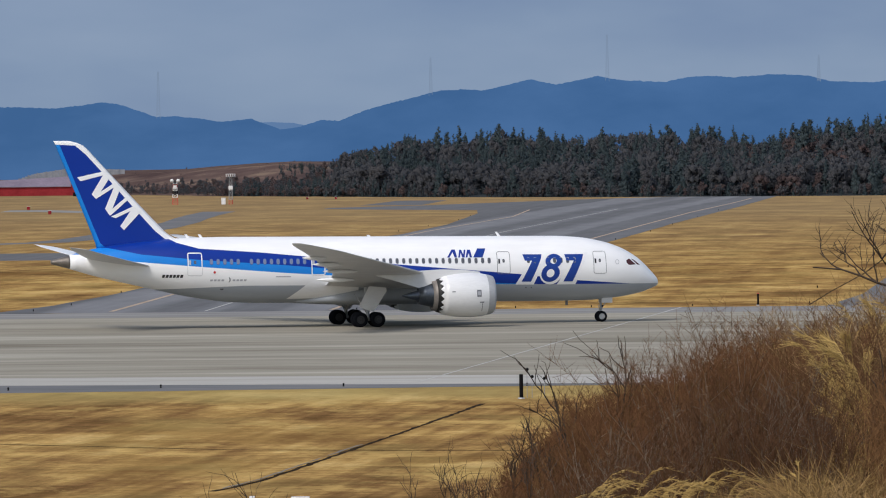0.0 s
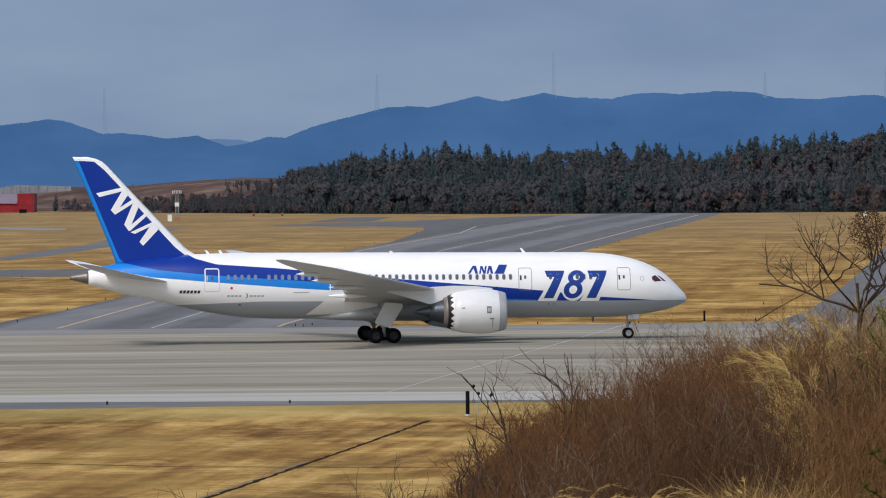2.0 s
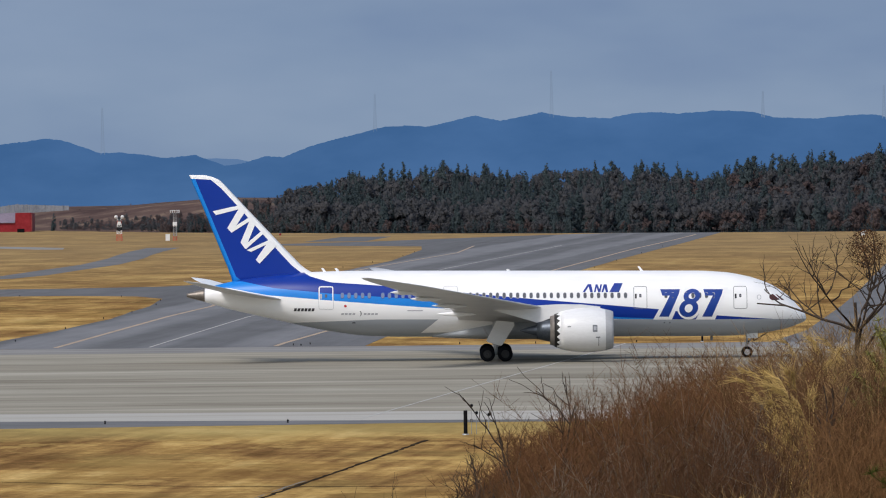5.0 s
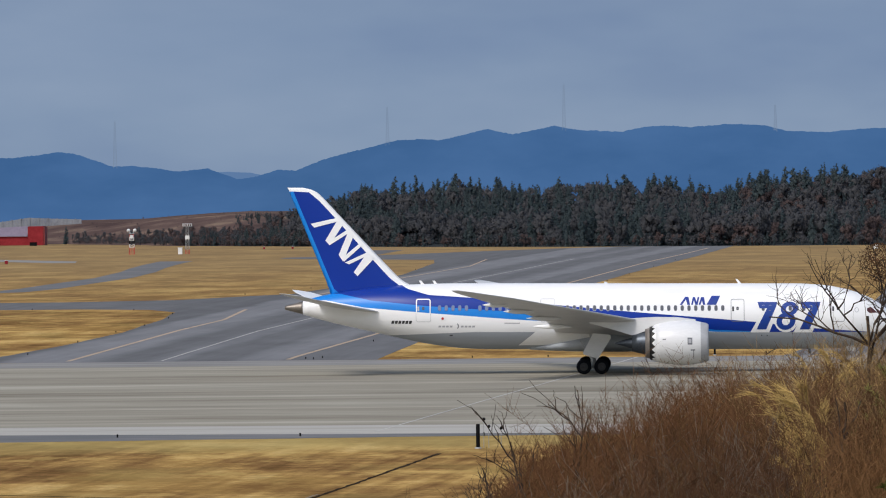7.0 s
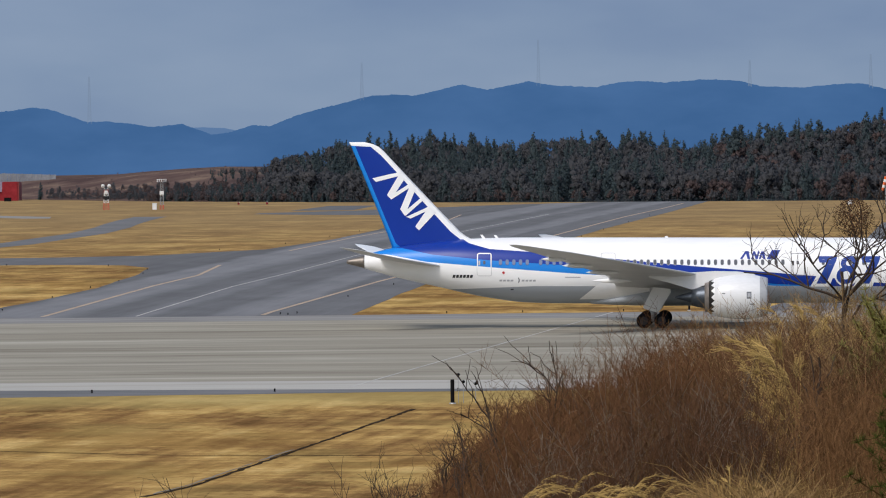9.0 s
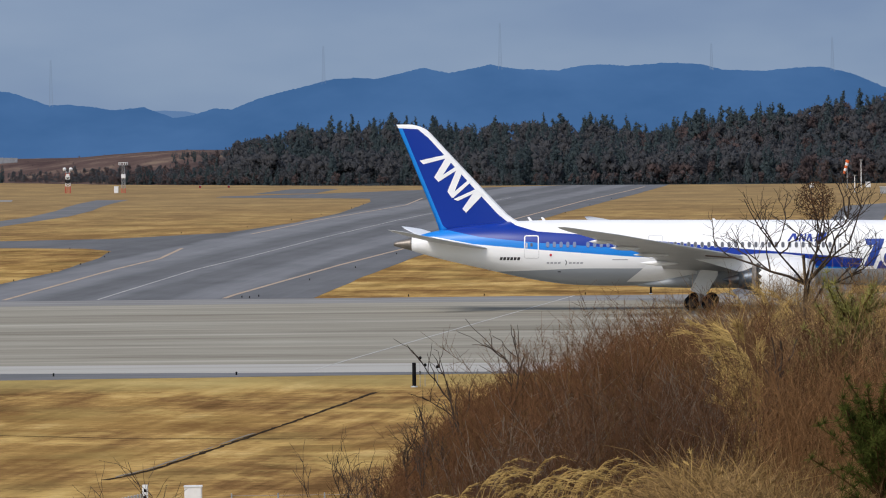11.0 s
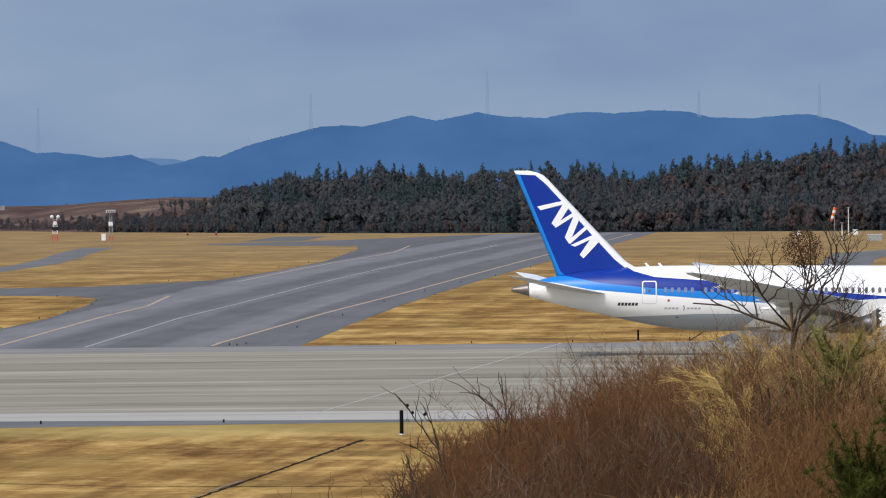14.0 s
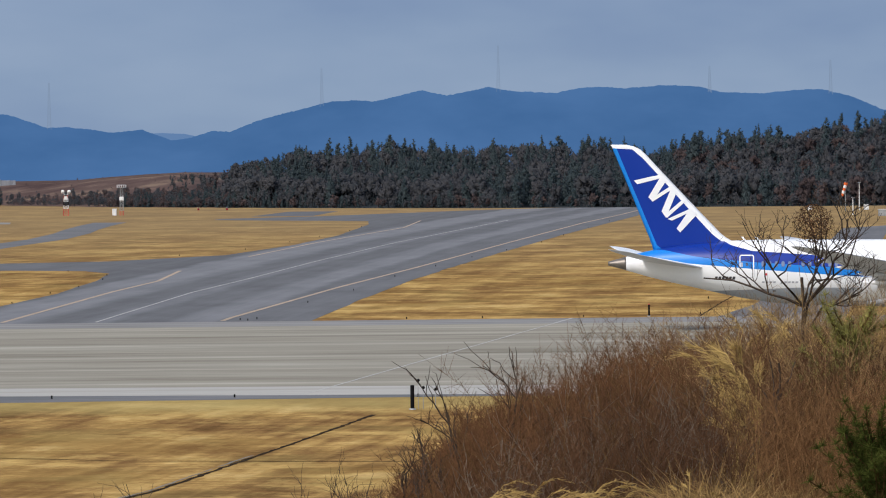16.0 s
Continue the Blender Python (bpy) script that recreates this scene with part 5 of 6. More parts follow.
marker_post(0.66, 479.8, 1.62, 0.13, "black marker post in dry grass beside the runway", M_BLACK)
marker_post(24.5, 716.6, 1.25, 0.10, "black marker post with red cap", M_RED_WHITE)
for x, h in ((1.05, 1.9), (1.38, 1.42), (2.2, 1.3)):
    ob = tagged(new("runway_guard_light"), "small lamp on a thin grey pole in dry grass", "lamp")
    ob.location = (x, 481, 0)
    bm = bmesh.new()
    tube_bm(bm, (0, 0, -0.05), (0, 0, h), 0.025, 0.02, 6)
    part("pole", bm, M_GREY_METAL, ob)
    bm = bmesh.new()
    bmesh.ops.create_uvsphere(bm, u_segments=10, v_segments=7, radius=0.11, matrix=Matrix.Translation((0.02, 0, h)))
    part("lamp_head", bm, M_BLACK, ob)


def edge_light():
    ob = tagged(new("edge_light"), "low dark edge light on a short stem", "light", "pavement edge lights")
    bm = bmesh.new()
    tube_bm(bm, (0, 0, -0.02), (0, 0, 0.13), 0.07, 0.04, 8)
    part("stem", bm, M_BLACK, ob)
    bm = bmesh.new()
    bmesh.ops.create_uvsphere(bm, u_segments=10, v_segments=6, radius=0.075, matrix=Matrix.Translation((0, 0, 0.16)))
    part("lens", bm, M_BLACK, ob, "dark glass lens")
    return ob


LIGHT = edge_light()
LIGHT.location = (-35.0, 503.4, 0.03)
for x, y in ((-24.5, 506.0), (-11.7, 505.0), (1.1, 502.6), (13.9, 501.4), (26.7, 501.4)):
    copy_thing(LIGHT, pose(x, y, 0.03))
for x, y in ((-47.6, 722), (-45.2, 745), (-43, 800), (-41.2, 850), (-39.4, 885), (-38.3, 930), (-38.9, 958), (-45.5, 990), (-60, 1000), (-34, 1112), (-25, 1165), (-19, 1240), (-14.6, 1300), (-9.7, 1380), (-7.8, 1440), (-16, 718), (-15.2, 716), (-14.4, 721), (-10.2, 790), (-5.6, 850), (-0.8, 930), (4.8, 1000), (10.5, 1070), (16.5, 1130), (23.5, 1210), (29, 1290), (36, 1390), (43, 1490), (8, 716), (18, 716.5), (0.5, 716)):
    copy_thing(LIGHT, pose(x, y, 0.03) @ Matrix.Scale(0.85, 4))
for x, y in ((29.8, 722), (33.5, 790), (42, 900), (52, 1000), (40, 735), (63, 1120), (76, 1230)):
    copy_thing(LIGHT, pose(x, y, 0.03))



def red_shed():
    ob = tagged(new("shed"), "long red shed with faded mauve roof and taller end", "building")
    ob.location = (-132, 1975, 0)
    part("wall", box_bm(-4, 0, 1.2, 34, 12, 2.4, 0.05), M_CRIMSON, ob)
    part("end_block", box_bm(15, 0, 2.55, 4.2, 13, 5.1, 0.05), M_CRIMSON, ob, "taller red end block")
    v, f = loft([[(x, -6.4, 2.4), (x, 6.4, 2.4), (x, 6.4, 2.6), (x, 0, top), (x, -6.4, 2.6)] for x, top in ((-21.4, 3.4), (-8, 4.2), (12.8, 5.2))])
    part_mesh("roof", v, f, M_MAUVE, ob, "faded mauve sheet roof")
    # separate dark red face on the east end
    part("dark_gable", box_bm(17.3, 0, 2.5, 0.4, 12.6, 4.9, 0.05), M_DARK_RED, ob)


M_MAUVE = worn("mauve_roof_sheet", (0.15, 0.13, 0.17), (0.25, 0.21, 0.26), 0.2, 0.8)
M_DARK_RED = worn("dark_red_sheet", (0.20, 0.025, 0.025), (0.28, 0.04, 0.04), 0.3, 0.7)
red_shed()
crate("equipment_cart", -116.5, 1950, 1.9, 1.2, 1.0, M_BLACK, "low dark equipment cart on the grass", "cart")


def panel_wall():
    """A stepped wall of pale panels that climbs the slope."""
    ob = tagged(new("panelled_wall"), "long pale grey panelled wall climbing the slope", "wall")
    ob.location = (0, 2150, 0)
    # blue-grey of the distance haze is put into the concrete colour
    m = worn("hazed_concrete", (0.17, 0.18, 0.205), (0.29, 0.30, 0.32), 0.3, 0.9)
    for k in range(56):
        x = -164 + k * 0.9
        top = float(np.interp(x, [-160, -151, -141, -130, -116], [1.4, 1.6, 4.9, 6.5, 5.95]))
        part("panel", box_bm(x, 0, top / 2 - 0.4, 0.86, 0.3, top + 0.8, 0.03), m, ob)
        if k % 3 == 0:
            part("wall_post", box_bm(x - 0.45, -0.2, top / 2, 0.22, 0.3, top + 0.3, 0.03), m, ob)


panel_wall()


def windsock():
    ob = tagged(new("windsock"), "orange and white windsock hanging from a pole", "windsock")
    ob.location = (100.8, 1640, 0)
    bm = bmesh.new()
    tube_bm(bm, (0, 0, -0.1), (0, 0, 6.6), 0.1, 0.07, 8)
    part("pole", bm, M_GREY_METAL, ob)
    for k in range(5):
        a, b = k / 5, (k + 1) / 5
        bm = bmesh.new()
        tube_bm(bm, (0.2 - 0.9 * a, 0, 6.4 - 3.1 * a), (0.2 - 0.9 * b, 0, 6.4 - 3.1 * b), 0.46 - 0.2 * a, 0.46 - 0.2 * b, 12)
        part("sock_band", bm, M_WINDSOCK if k % 2 == 0 else M_WHITE_PAINT, ob, "orange cloth band" if k % 2 == 0 else "white cloth band")


M_WINDSOCK = worn("orange_cloth", (0.55, 0.10, 0.03), (0.7, 0.17, 0.06), 1.0, 0.8)
windsock()
for x, y, h in ((104.6, 1650, 6.2), (97.5, 1560, 3.6)):
    ob = tagged(new("lamp_pole"), "slim grey floodlight pole", "pole")
    ob.location = (x, y, 0)
    bm = bmesh.new()
    tube_bm(bm, (0, 0, -0.1), (0, 0, h), 0.13, 0.08, 8)
    part("pole", bm, M_WHITE_PAINT, ob)
    part("lamp_head", box_bm(0, -0.15, h + 0.1, 0.7, 0.35, 0.22, 0.03), M_GREY_METAL, ob)
for x, y, sx, sz in ((93.5, 1655, 1.0, 1.1), (106.5, 1655, 1.1, 1.3), (102.5, 1530, 3.0, 1.5), (110, 1500, 5.0, 2.6), (118, 1540, 4.0, 3.2)):
    crate("utility_shelter", x, y, sx, 1.6, sz, M_GREY_METAL if sx > 2 else M_WHITE_PAINT, "pale grey utility shelter beside the side taxiway", "shelter", 0, M_WHITE_PAINT)


def hill_mast(x, z0, h):
    ob = tagged(new("transmission_mast"), "tall thin lattice mast on the mountain ridge, faint in haze", "mast", "ridge masts")
    ob.location = (x, 4490, z0)
    bm = bmesh.new()
    for sx in (-1, 1):
        for sy in (-1, 1):
            tube_bm(bm, (sx * 1.1, sy * 1.1, -2), (sx * 0.35, sy * 0.35, h), 0.12, 0.1, 4)
    part("legs", bm, M_HAZE_STEEL, ob)
    bm = bmesh.new()
    n = 16
    for k in range(n):
        w0, w1 = 1.1 - 0.75 * k / n, 1.1 - 0.75 * (k + 1) / n
        s = 1 if k % 2 else -1
        tube_bm(bm, (s * w0, -w0, h * k / n), (-s * w1, -w1, h * (k + 1) / n), 0.09, 0.09, 4)
        tube_bm(bm, (-s * w0, w0, h * k / n), (s * w1, w1, h * (k + 1) / n), 0.09, 0.09, 4)
    part("braces", bm, M_HAZE_STEEL, ob)


# steel blended towards the sky colour to stand for haze, and glowing
M_HAZE_STEEL = glow("hazed_steel", lambda n, l: (0.19, 0.255, 0.362), 1.0)
for x, z0, h in ((-217, 26, 27), (-48, 38, 22), (61.5, 46, 27), (192.5, 42, 17), (267.5, 42, 20)):
    hill_mast(x, z0, h)

# perimeter road, fence and cabinet below the hill
slab("perimeter_road", [(-120, 312), (60, 312), (60, 327), (-120, 327)], 0.02, M_ASPHALT, "grey perimeter road below the hill", "road")
crate("equipment_cabinet", -9.7, 331, 0.8, 0.6, 1.25, M_WHITE_PAINT, "white roadside equipment cabinet", "cabinet")


def fence():
    ob = tagged(new("perimeter_fence"), "low wire fence on thin grey posts", "fence")
    ob.location = (0, 328.4, 0)
    for k in range(9):
        bm = bmesh.new()
        tube_bm(bm, (-7.89 + 2.11 * k, 0, -0.05), (-7.89 + 2.11 * k, 0, 1.0), 0.04, 0.035, 6)
        part("fence_post", bm, M_GREY_METAL, ob)
    for z in (0.35, 0.62, 0.9):
        bm = bmesh.new()
        tube_bm(bm, (-7.89, 0, z), (8.99, 0, z), 0.008, 0.008, 4)
        part("wire", bm, M_GREY_METAL, ob)


def slatted_screen():
    """A sloping screen of pale slats that runs down from a slotted post."""
    ob = tagged(new("slatted_screen"), "pale grey slatted screen sloping down beside the road", "screen")
    ob.location = (-12.1, 330.8, 0)
    for k in range(16):
        x = -0.14 * k
        top = 0.9 - 0.2 * (k / 7) if k < 7 else 0.7 - 0.62 * (k - 7) / 8
        part("slat", box_bm(x, 0, max(top, 0.1) / 2, 0.085, 0.5, max(top, 0.1), 0.01), M_GREY_METAL, ob)
    part("rail", box_bm(-1.05, -0.28, 0.06, 2.3, 0.05, 0.1, 0.01), M_GREY_METAL, ob)
    post = tagged(new("slotted_post"), "pale grey upright post with dark slots", "post")
    post.location = (-11.9, 331, 0)
    part("column", box_bm(0, 0, 0.65, 0.26, 0.26, 1.32, 0.02), M_WHITE_PAINT, post)
    for z in (0.45, 0.75, 1.05):
        part("slot", box_bm(0, -0.135, z, 0.12, 0.02, 0.14, 0.005), M_BLACK, post, "dark slot")


slatted_screen()
fence()


# ---- scrub on the spur ----
def tubes(paths, radii, sides=3):
    """Thin tapering tubes along paths (n, k, 3); radii (n, k)."""
    p = np.asarray(paths, float)
    r = np.asarray(radii, float)
    n, k, _ = p.shape
    d = np.gradient(p, axis=1)
    d /= np.linalg.norm(d, axis=2, keepdims=True) + 1e-9
    ref = np.where(np.abs(d[..., 2:3]) < 0.9, np.array([0, 0, 1.0]), np.array([1.0, 0, 0]))
    u = np.cross(d, ref)
    u /= np.linalg.norm(u, axis=2, keepdims=True) + 1e-9
    v = np.cross(d, u)
    rings = [p + r[..., None] * (math.cos(2 * math.pi * j / sides) * u + math.sin(2 * math.pi * j / sides) * v) for j in range(sides)]
    verts = np.stack(rings, 2)
    idx = np.arange(n * k * sides).reshape(n, k, sides)
    a = idx[:, :-1, :]
    b = np.roll(idx, -1, 2)[:, :-1, :]
    c = np.roll(idx, -1, 2)[:, 1:, :]
    e = idx[:, 1:, :]
    return verts.reshape(-1, 3), np.stack([a, b, c, e], -1).reshape(-1, 4)


def join(pieces):
    vs, fs, o = [], [], 0
    for v, f in pieces:
        vs.append(v)
        fs.append(f + o)
        o += len(v)
    return np.concatenate(vs), np.concatenate(fs)


def big_mesh(name, v, f, material, smooth_it=False):
    me = bpy.data.meshes.new(name)
    me.from_pydata(v.tolist(), [], f.tolist())
    me.materials.append(material)
    if smooth_it:
        me.shade_smooth()
    me.update()
    return me


def grown(rng, n, base, way, length, bend, k=5):
    """n bent paths from base points along ways."""
    t = np.linspace(0, 1, k)[None, :, None]
    side = rng.normal(size=(n, 3)) * bend
    wob = rng.normal(size=(n, k, 3)) * bend * 0.12
    wob[:, 0] = 0
    return base[:, None, :] + way[:, None, :] * length[:, None, None] * t + (side * length[:, None])[:, None, :] * t ** 2 + wob * length[:, None, None]


M_SHRUB = worn("russet_twigs", (0.080, 0.039, 0.020), (0.180, 0.091, 0.045), 1.0, 0.85, random_amount=0.28)
M_TWIG = worn("grey_brown_twigs", (0.05, 0.029, 0.012), (0.145, 0.085, 0.038), 3.0, 0.85, random_amount=0.3)
M_BARK = worn("dark_bark", (0.036, 0.026, 0.02), (0.085, 0.064, 0.05), 3.0, 0.85, random_amount=0.25)
M_STRAW = worn("straw_blades", (0.18, 0.11, 0.042), (0.40, 0.265, 0.11), 2.0, 0.8, random_amount=0.35)
M_PLUME = worn("pampas_plumes", (0.33, 0.22, 0.078), (0.60, 0.43, 0.165), 3.0, 0.9, random_amount=0.3)
M_PINE_OLIVE = worn("olive_pine_needles", (0.11, 0.108, 0.018), (0.27, 0.245, 0.058), 3.0, 0.7, random_amount=0.45)
M_PINE = worn("pine_needles", (0.026, 0.036, 0.009), (0.085, 0.097, 0.022), 3.0, 0.9, random_amount=0.4)
M_PLUM = worn("purple_brown_twigs", (0.060, 0.031, 0.017), (0.138, 0.075, 0.043), 1.0, 0.85, random_amount=0.28)
M_RUSSET_STEM = worn("russet_straw_stems", (0.11, 0.055, 0.024), (0.25, 0.14, 0.066), 1.2, 0.85, random_amount=0.3)
M_LITTER = worn("dead_leaves", (0.05, 0.028, 0.016), (0.13, 0.07, 0.036), 3.0, 0.9, random_amount=0.4)

TOP_X = [-1.2, -0.8, -0.33, 0.14, 0.5, 0.84, 1.54, 2.48, 3.1, 4.2, 6.0, 9.0]
TOP_Z = [14.5, 14.75, 15.1, 15.5, 15.85, 16.1, 16.40, 16.67, 16.78, 16.9, 17.02, 17.2]


def thicket(name, count, x0, x1, y0, y1, material, label, seed, lift=0.0, twigs=22, thick=0.0028, stem_material=None):
    stem_material = stem_material or material
    rng = np.random.default_rng(seed)
    x, y = rng.uniform(x0, x1, count), rng.uniform(y0, y1, count)
    z = np.array([ground_height(float(a), float(b)) for a, b in zip(x, y)])
    # the outline follows the slope as the eye meets it
    xs = x * 60 / y
    top = 18.2 - (18.2 - np.interp(xs, TOP_X, TOP_Z)) * y / 60 + lift
    lump = np.array([noise.noise((a * 0.9, b * 0.25, 4.0)) for a, b in zip(x, y)]) * 0.16
    height = np.clip((top - z) * rng.uniform(0.4, 1.0, count) ** 0.8 * 0.94 + lump, 0.2, 2.2)
    way = np.stack([rng.normal(0, 0.3, count), rng.normal(0, 0.3, count), np.ones(count)], 1)
    base = np.stack([x, y, z - 0.03], 1)
    stems = grown(rng, count, base, way, height, 0.13, 6)
    taper = np.linspace(1, 0.35, 6)[None, :] * thick * rng.uniform(0.7, 1.5, (count, 1))
    v, f = tubes(stems, taper)
    tagged(new(name, big_mesh(name, v, f, stem_material)), label.replace("russet", "grey-brown"), "shrubs", kind="stuff")
    pieces = []
    for _ in range(twigs):
        t = rng.uniform(0.3, 0.98, count) ** 0.8
        i = np.minimum((t * 5).astype(int), 4)
        f = (t * 5 - i)[:, None]
        ar = np.arange(count)
        b = stems[ar, i] * (1 - f) + stems[ar, i + 1] * f
        a = rng.uniform(0, 2 * np.pi, count)
        w = np.stack([np.cos(a) * 0.8, np.sin(a) * 0.8, rng.uniform(0.35, 1.2, count)], 1)
        ln = rng.uniform(0.07, 0.23, count) * np.clip(height, 0.5, 1.3)
        tw = grown(rng, count, b, w, ln * (1.1 - 0.5 * t), 0.35, 2)
        pieces.append(tubes(tw, np.linspace(0.8, 0.35, 2)[None, :] * thick * np.ones((count, 1))))
    v, f = join(pieces)
    return tagged(new(name, big_mesh(name, v, f, material)), label, "shrubs", kind="stuff")


thicket("scrub_thicket", 2500, -0.9, 2.9, 55, 73, M_SHRUB, "dense russet leafless scrub on the slope", 21, 0.0, 30, 0.0020, M_TWIG)
thicket("scrub_thicket", 900, 2.7, 3.7, 55.5, 60, M_PLUM, "purple-brown leafless scrub on the slope", 27, -0.24, 24, 0.0024)
thicket("scrub_thicket", 1100, -1.3, 6.5, 52, 75, M_TWIG, "grey-brown leafless scrub on the slope", 22, -0.05, 12, 0.0022)
thicket("low_scrub", 2300, -0.6, 2.6, 52.5, 60, M_PLUM, "low dark brown scrub on the slope", 24, -0.42, 14, 0.0022)
M_DRYSTEM = worn("straw_brown_stems", (0.11, 0.07, 0.032), (0.32, 0.205, 0.095), 1.5, 0.85, random_amount=0.4)
thicket("dry_stems", 2100, 2.3, 6.5, 56, 74, M_DRYSTEM, "straw-brown dry stems among the scrub", 23, 0.02, 12, 0.0026)
thicket("dry_stems", 900, 2.6, 4.2, 51.5, 55, M_RUSSET_STEM, "russet dry stems at the foot of the scrub", 28, -0.5, 8, 0.0024)
M_PALE_STEM = worn("pale_dry_stems", (0.16, 0.098, 0.048), (0.40, 0.26, 0.13), 1.5, 0.85, random_amount=0.4)
thicket("dry_stems", 650, 2.3, 5.2, 55.6, 58.5, M_PALE_STEM, "pale brown dry stems at the edge of the scrub", 26, -0.14, 7, 0.0026)
thicket("dry_stems", 1300, 3.2, 6.8, 55, 74, M_DRYSTEM, "straw-brown dry stems among the scrub", 25, 0.0, 8, 0.0028)


M_GREY_TWIG = worn("weathered_grey_twigs", (0.10, 0.08, 0.062), (0.22, 0.18, 0.14), 1.5, 0.85, random_amount=0.3)
thicket("low_scrub", 320, 0.2, 2.5, 53, 57, M_GREY_TWIG, "thin weathered grey stems in the scrub", 29, -0.32, 6, 0.0022)


def bare_tree(name, x, y, height, spread, seed, label, levels=4, thick=0.016, lean=0.0, z=None, stem=0.62, first=5, low=0.4, rise=0.3):
    rng = np.random.default_rng(seed)
    z0 = ground_height(x, y) if z is None else z
    limbs = grown(rng, 1, np.array([[x, y, z0 - 0.05]]), np.array([[lean, 0, 1.0]]), np.array([height * stem]), 0.1, 7)
    tree = tagged(new(name), label, "tree")
    v, f = tubes(limbs, np.linspace(1, 0.55, 7)[None] * thick, 7)
    put(new("trunk", big_mesh("trunk", v, f, M_BARK, True)), tree)
    pieces = []
    parents, r = limbs, thick * 0.6
    ln = height * 0.36
    tips = []
    for lev in range(levels):
        kids = first if lev == 0 else 4 if lev == 1 else 3
        outs = []
        for p in parents:
            for c in range(kids):
                t = rng.uniform(0.45, 1.0) if lev else rng.uniform(low, 1.0)
                i = min(int(t * (len(p) - 1)), len(p) - 2)
                b = p[i]
                d = p[i + 1] - p[i]
                d /= np.linalg.norm(d)
                w = d * 0.75 + rng.normal(size=3) * np.array([spread, spread * 0.8, 0.25]) + np.array([0, 0, rise])
                w /= np.linalg.norm(w)
                outs.append(grown(rng, 1, b[None], w[None], np.array([ln * rng.uniform(0.55, 1.1)]), 0.2, 6)[0])
        arr = np.array(outs)
        pieces.append(tubes(arr, np.linspace(1, 0.45, 6)[None] * r * np.ones((len(arr), 1)), 4 if lev < 2 else 3))
        parents, r, ln = arr, max(r * 0.58, 0.0022), ln * 0.6
        tips = arr
    v, f = join(pieces)
    put(new("crown", big_mesh("crown", v, f, M_BARK)), tree)
    return tree, tips


def leaf_cluster(tree, centre, radius, count, seed, material):
    rng = np.random.default_rng(seed)
    q = clumps(rng, count, (centre[0], centre[1], centre[2] - radius, 2 * radius), lambda t: radius * np.sqrt(np.maximum(1 - (2 * t - 1) ** 2, 0.03)) * 1.15, 0.007, 0.6)
    v = q.reshape(-1, 3)
    tagged(put(new("dead_foliage", big_mesh("dead_foliage", v, np.arange(len(v)).reshape(-1, 4), material)), tree), kind="stuff")


def along(u, depth):
    """East position at a depth for a bearing in thousandths."""
    return u * depth / 1000.0


tree_a, _ = bare_tree("sapling", along(56.3, 61), 61, 2.15, 0.75, 31, "leafless sapling with a cluster of dead leaves", 4, 0.021, 0.0, None, 0.68, 7, 0.82, 0.6)
leaf_cluster(tree_a, (along(57.0, 61), 61, 17.42), 0.16, 1700, 5, M_LITTER)
bare_tree("sapling", along(66, 63), 63, 1.7, 0.6, 37, "slender leafless sapling in the scrub", 3, 0.016)
bare_tree("sapling", along(13.6, 61), 61, 1.55, 0.5, 32, "slender leafless sapling in the scrub", 2, 0.012, 0.08, None, 0.7, 6, 0.35, 0.6)
bare_tree("sapling", along(9.5, 60), 60, 1.35, 0.5, 33, "slender leafless sapling in the scrub", 2, 0.011, -0.28, None, 0.7, 6, 0.3, 0.6)
bare_tree("sapling", along(5.5, 60), 60, 1.0, 0.45, 34, "slender leafless sapling in the scrub", 3, 0.009, -0.3, None, 0.7, 4, 0.4, 0.5)
bare_tree("sapling", along(1.0, 60), 60, 1.0, 0.45, 38, "slender leafless sapling in the scrub", 3, 0.009, -0.2, None, 0.7, 4, 0.4, 0.5)
bare_tree("young_tree", along(-33.5, 60), 60, 2.75, 0.5, 35, "slender leafless young tree below the slope", 3, 0.014, 0.05, None, 0.6, 7, 0.3)
bare_tree("young_tree", along(-43, 60), 60, 2.7, 0.5, 36, "slender leafless young tree below the slope", 3, 0.013, -0.1, None, 0.6, 7, 0.3)
bare_tree("young_tree", along(-8, 60), 60, 1.6, 0.35, 39, "slender leafless young tree below the slope", 3, 0.009, 0.0, None, 0.6, 4, 0.3)


for u, depth, top, lean, seed in ((-13.5, 60, 15.55, 0.1, 81), (-10.5, 59, 15.85, -0.15, 82), (-5.5, 60, 15.95, 0.1, 83), (-2.5, 59, 16.0, -0.2, 84), (2.5, 58, 16.0, -0.1, 85), (7.5, 58.5, 16.1, -0.2, 86), (11.5, 58, 16.1, 0.1, 87)):
    bx = along(u, depth)
    bare_tree("sapling", bx, depth, 0.72 * (top - ground_height(bx, depth)), 0.5, seed, "thin leafless sapling at the edge of the scrub", 3, 0.007, lean, None, 0.6, 5, 0.35, 0.5)
bx = along(50.6, 55)
bare_tree("dead_branch", bx, 55, 16.75 - ground_height(bx, 55), 0.3, 88, "dark leafless dead branch leaning in the scrub", 1, 0.014, 0.14, None, 0.9, 4, 0.5, 0.5)


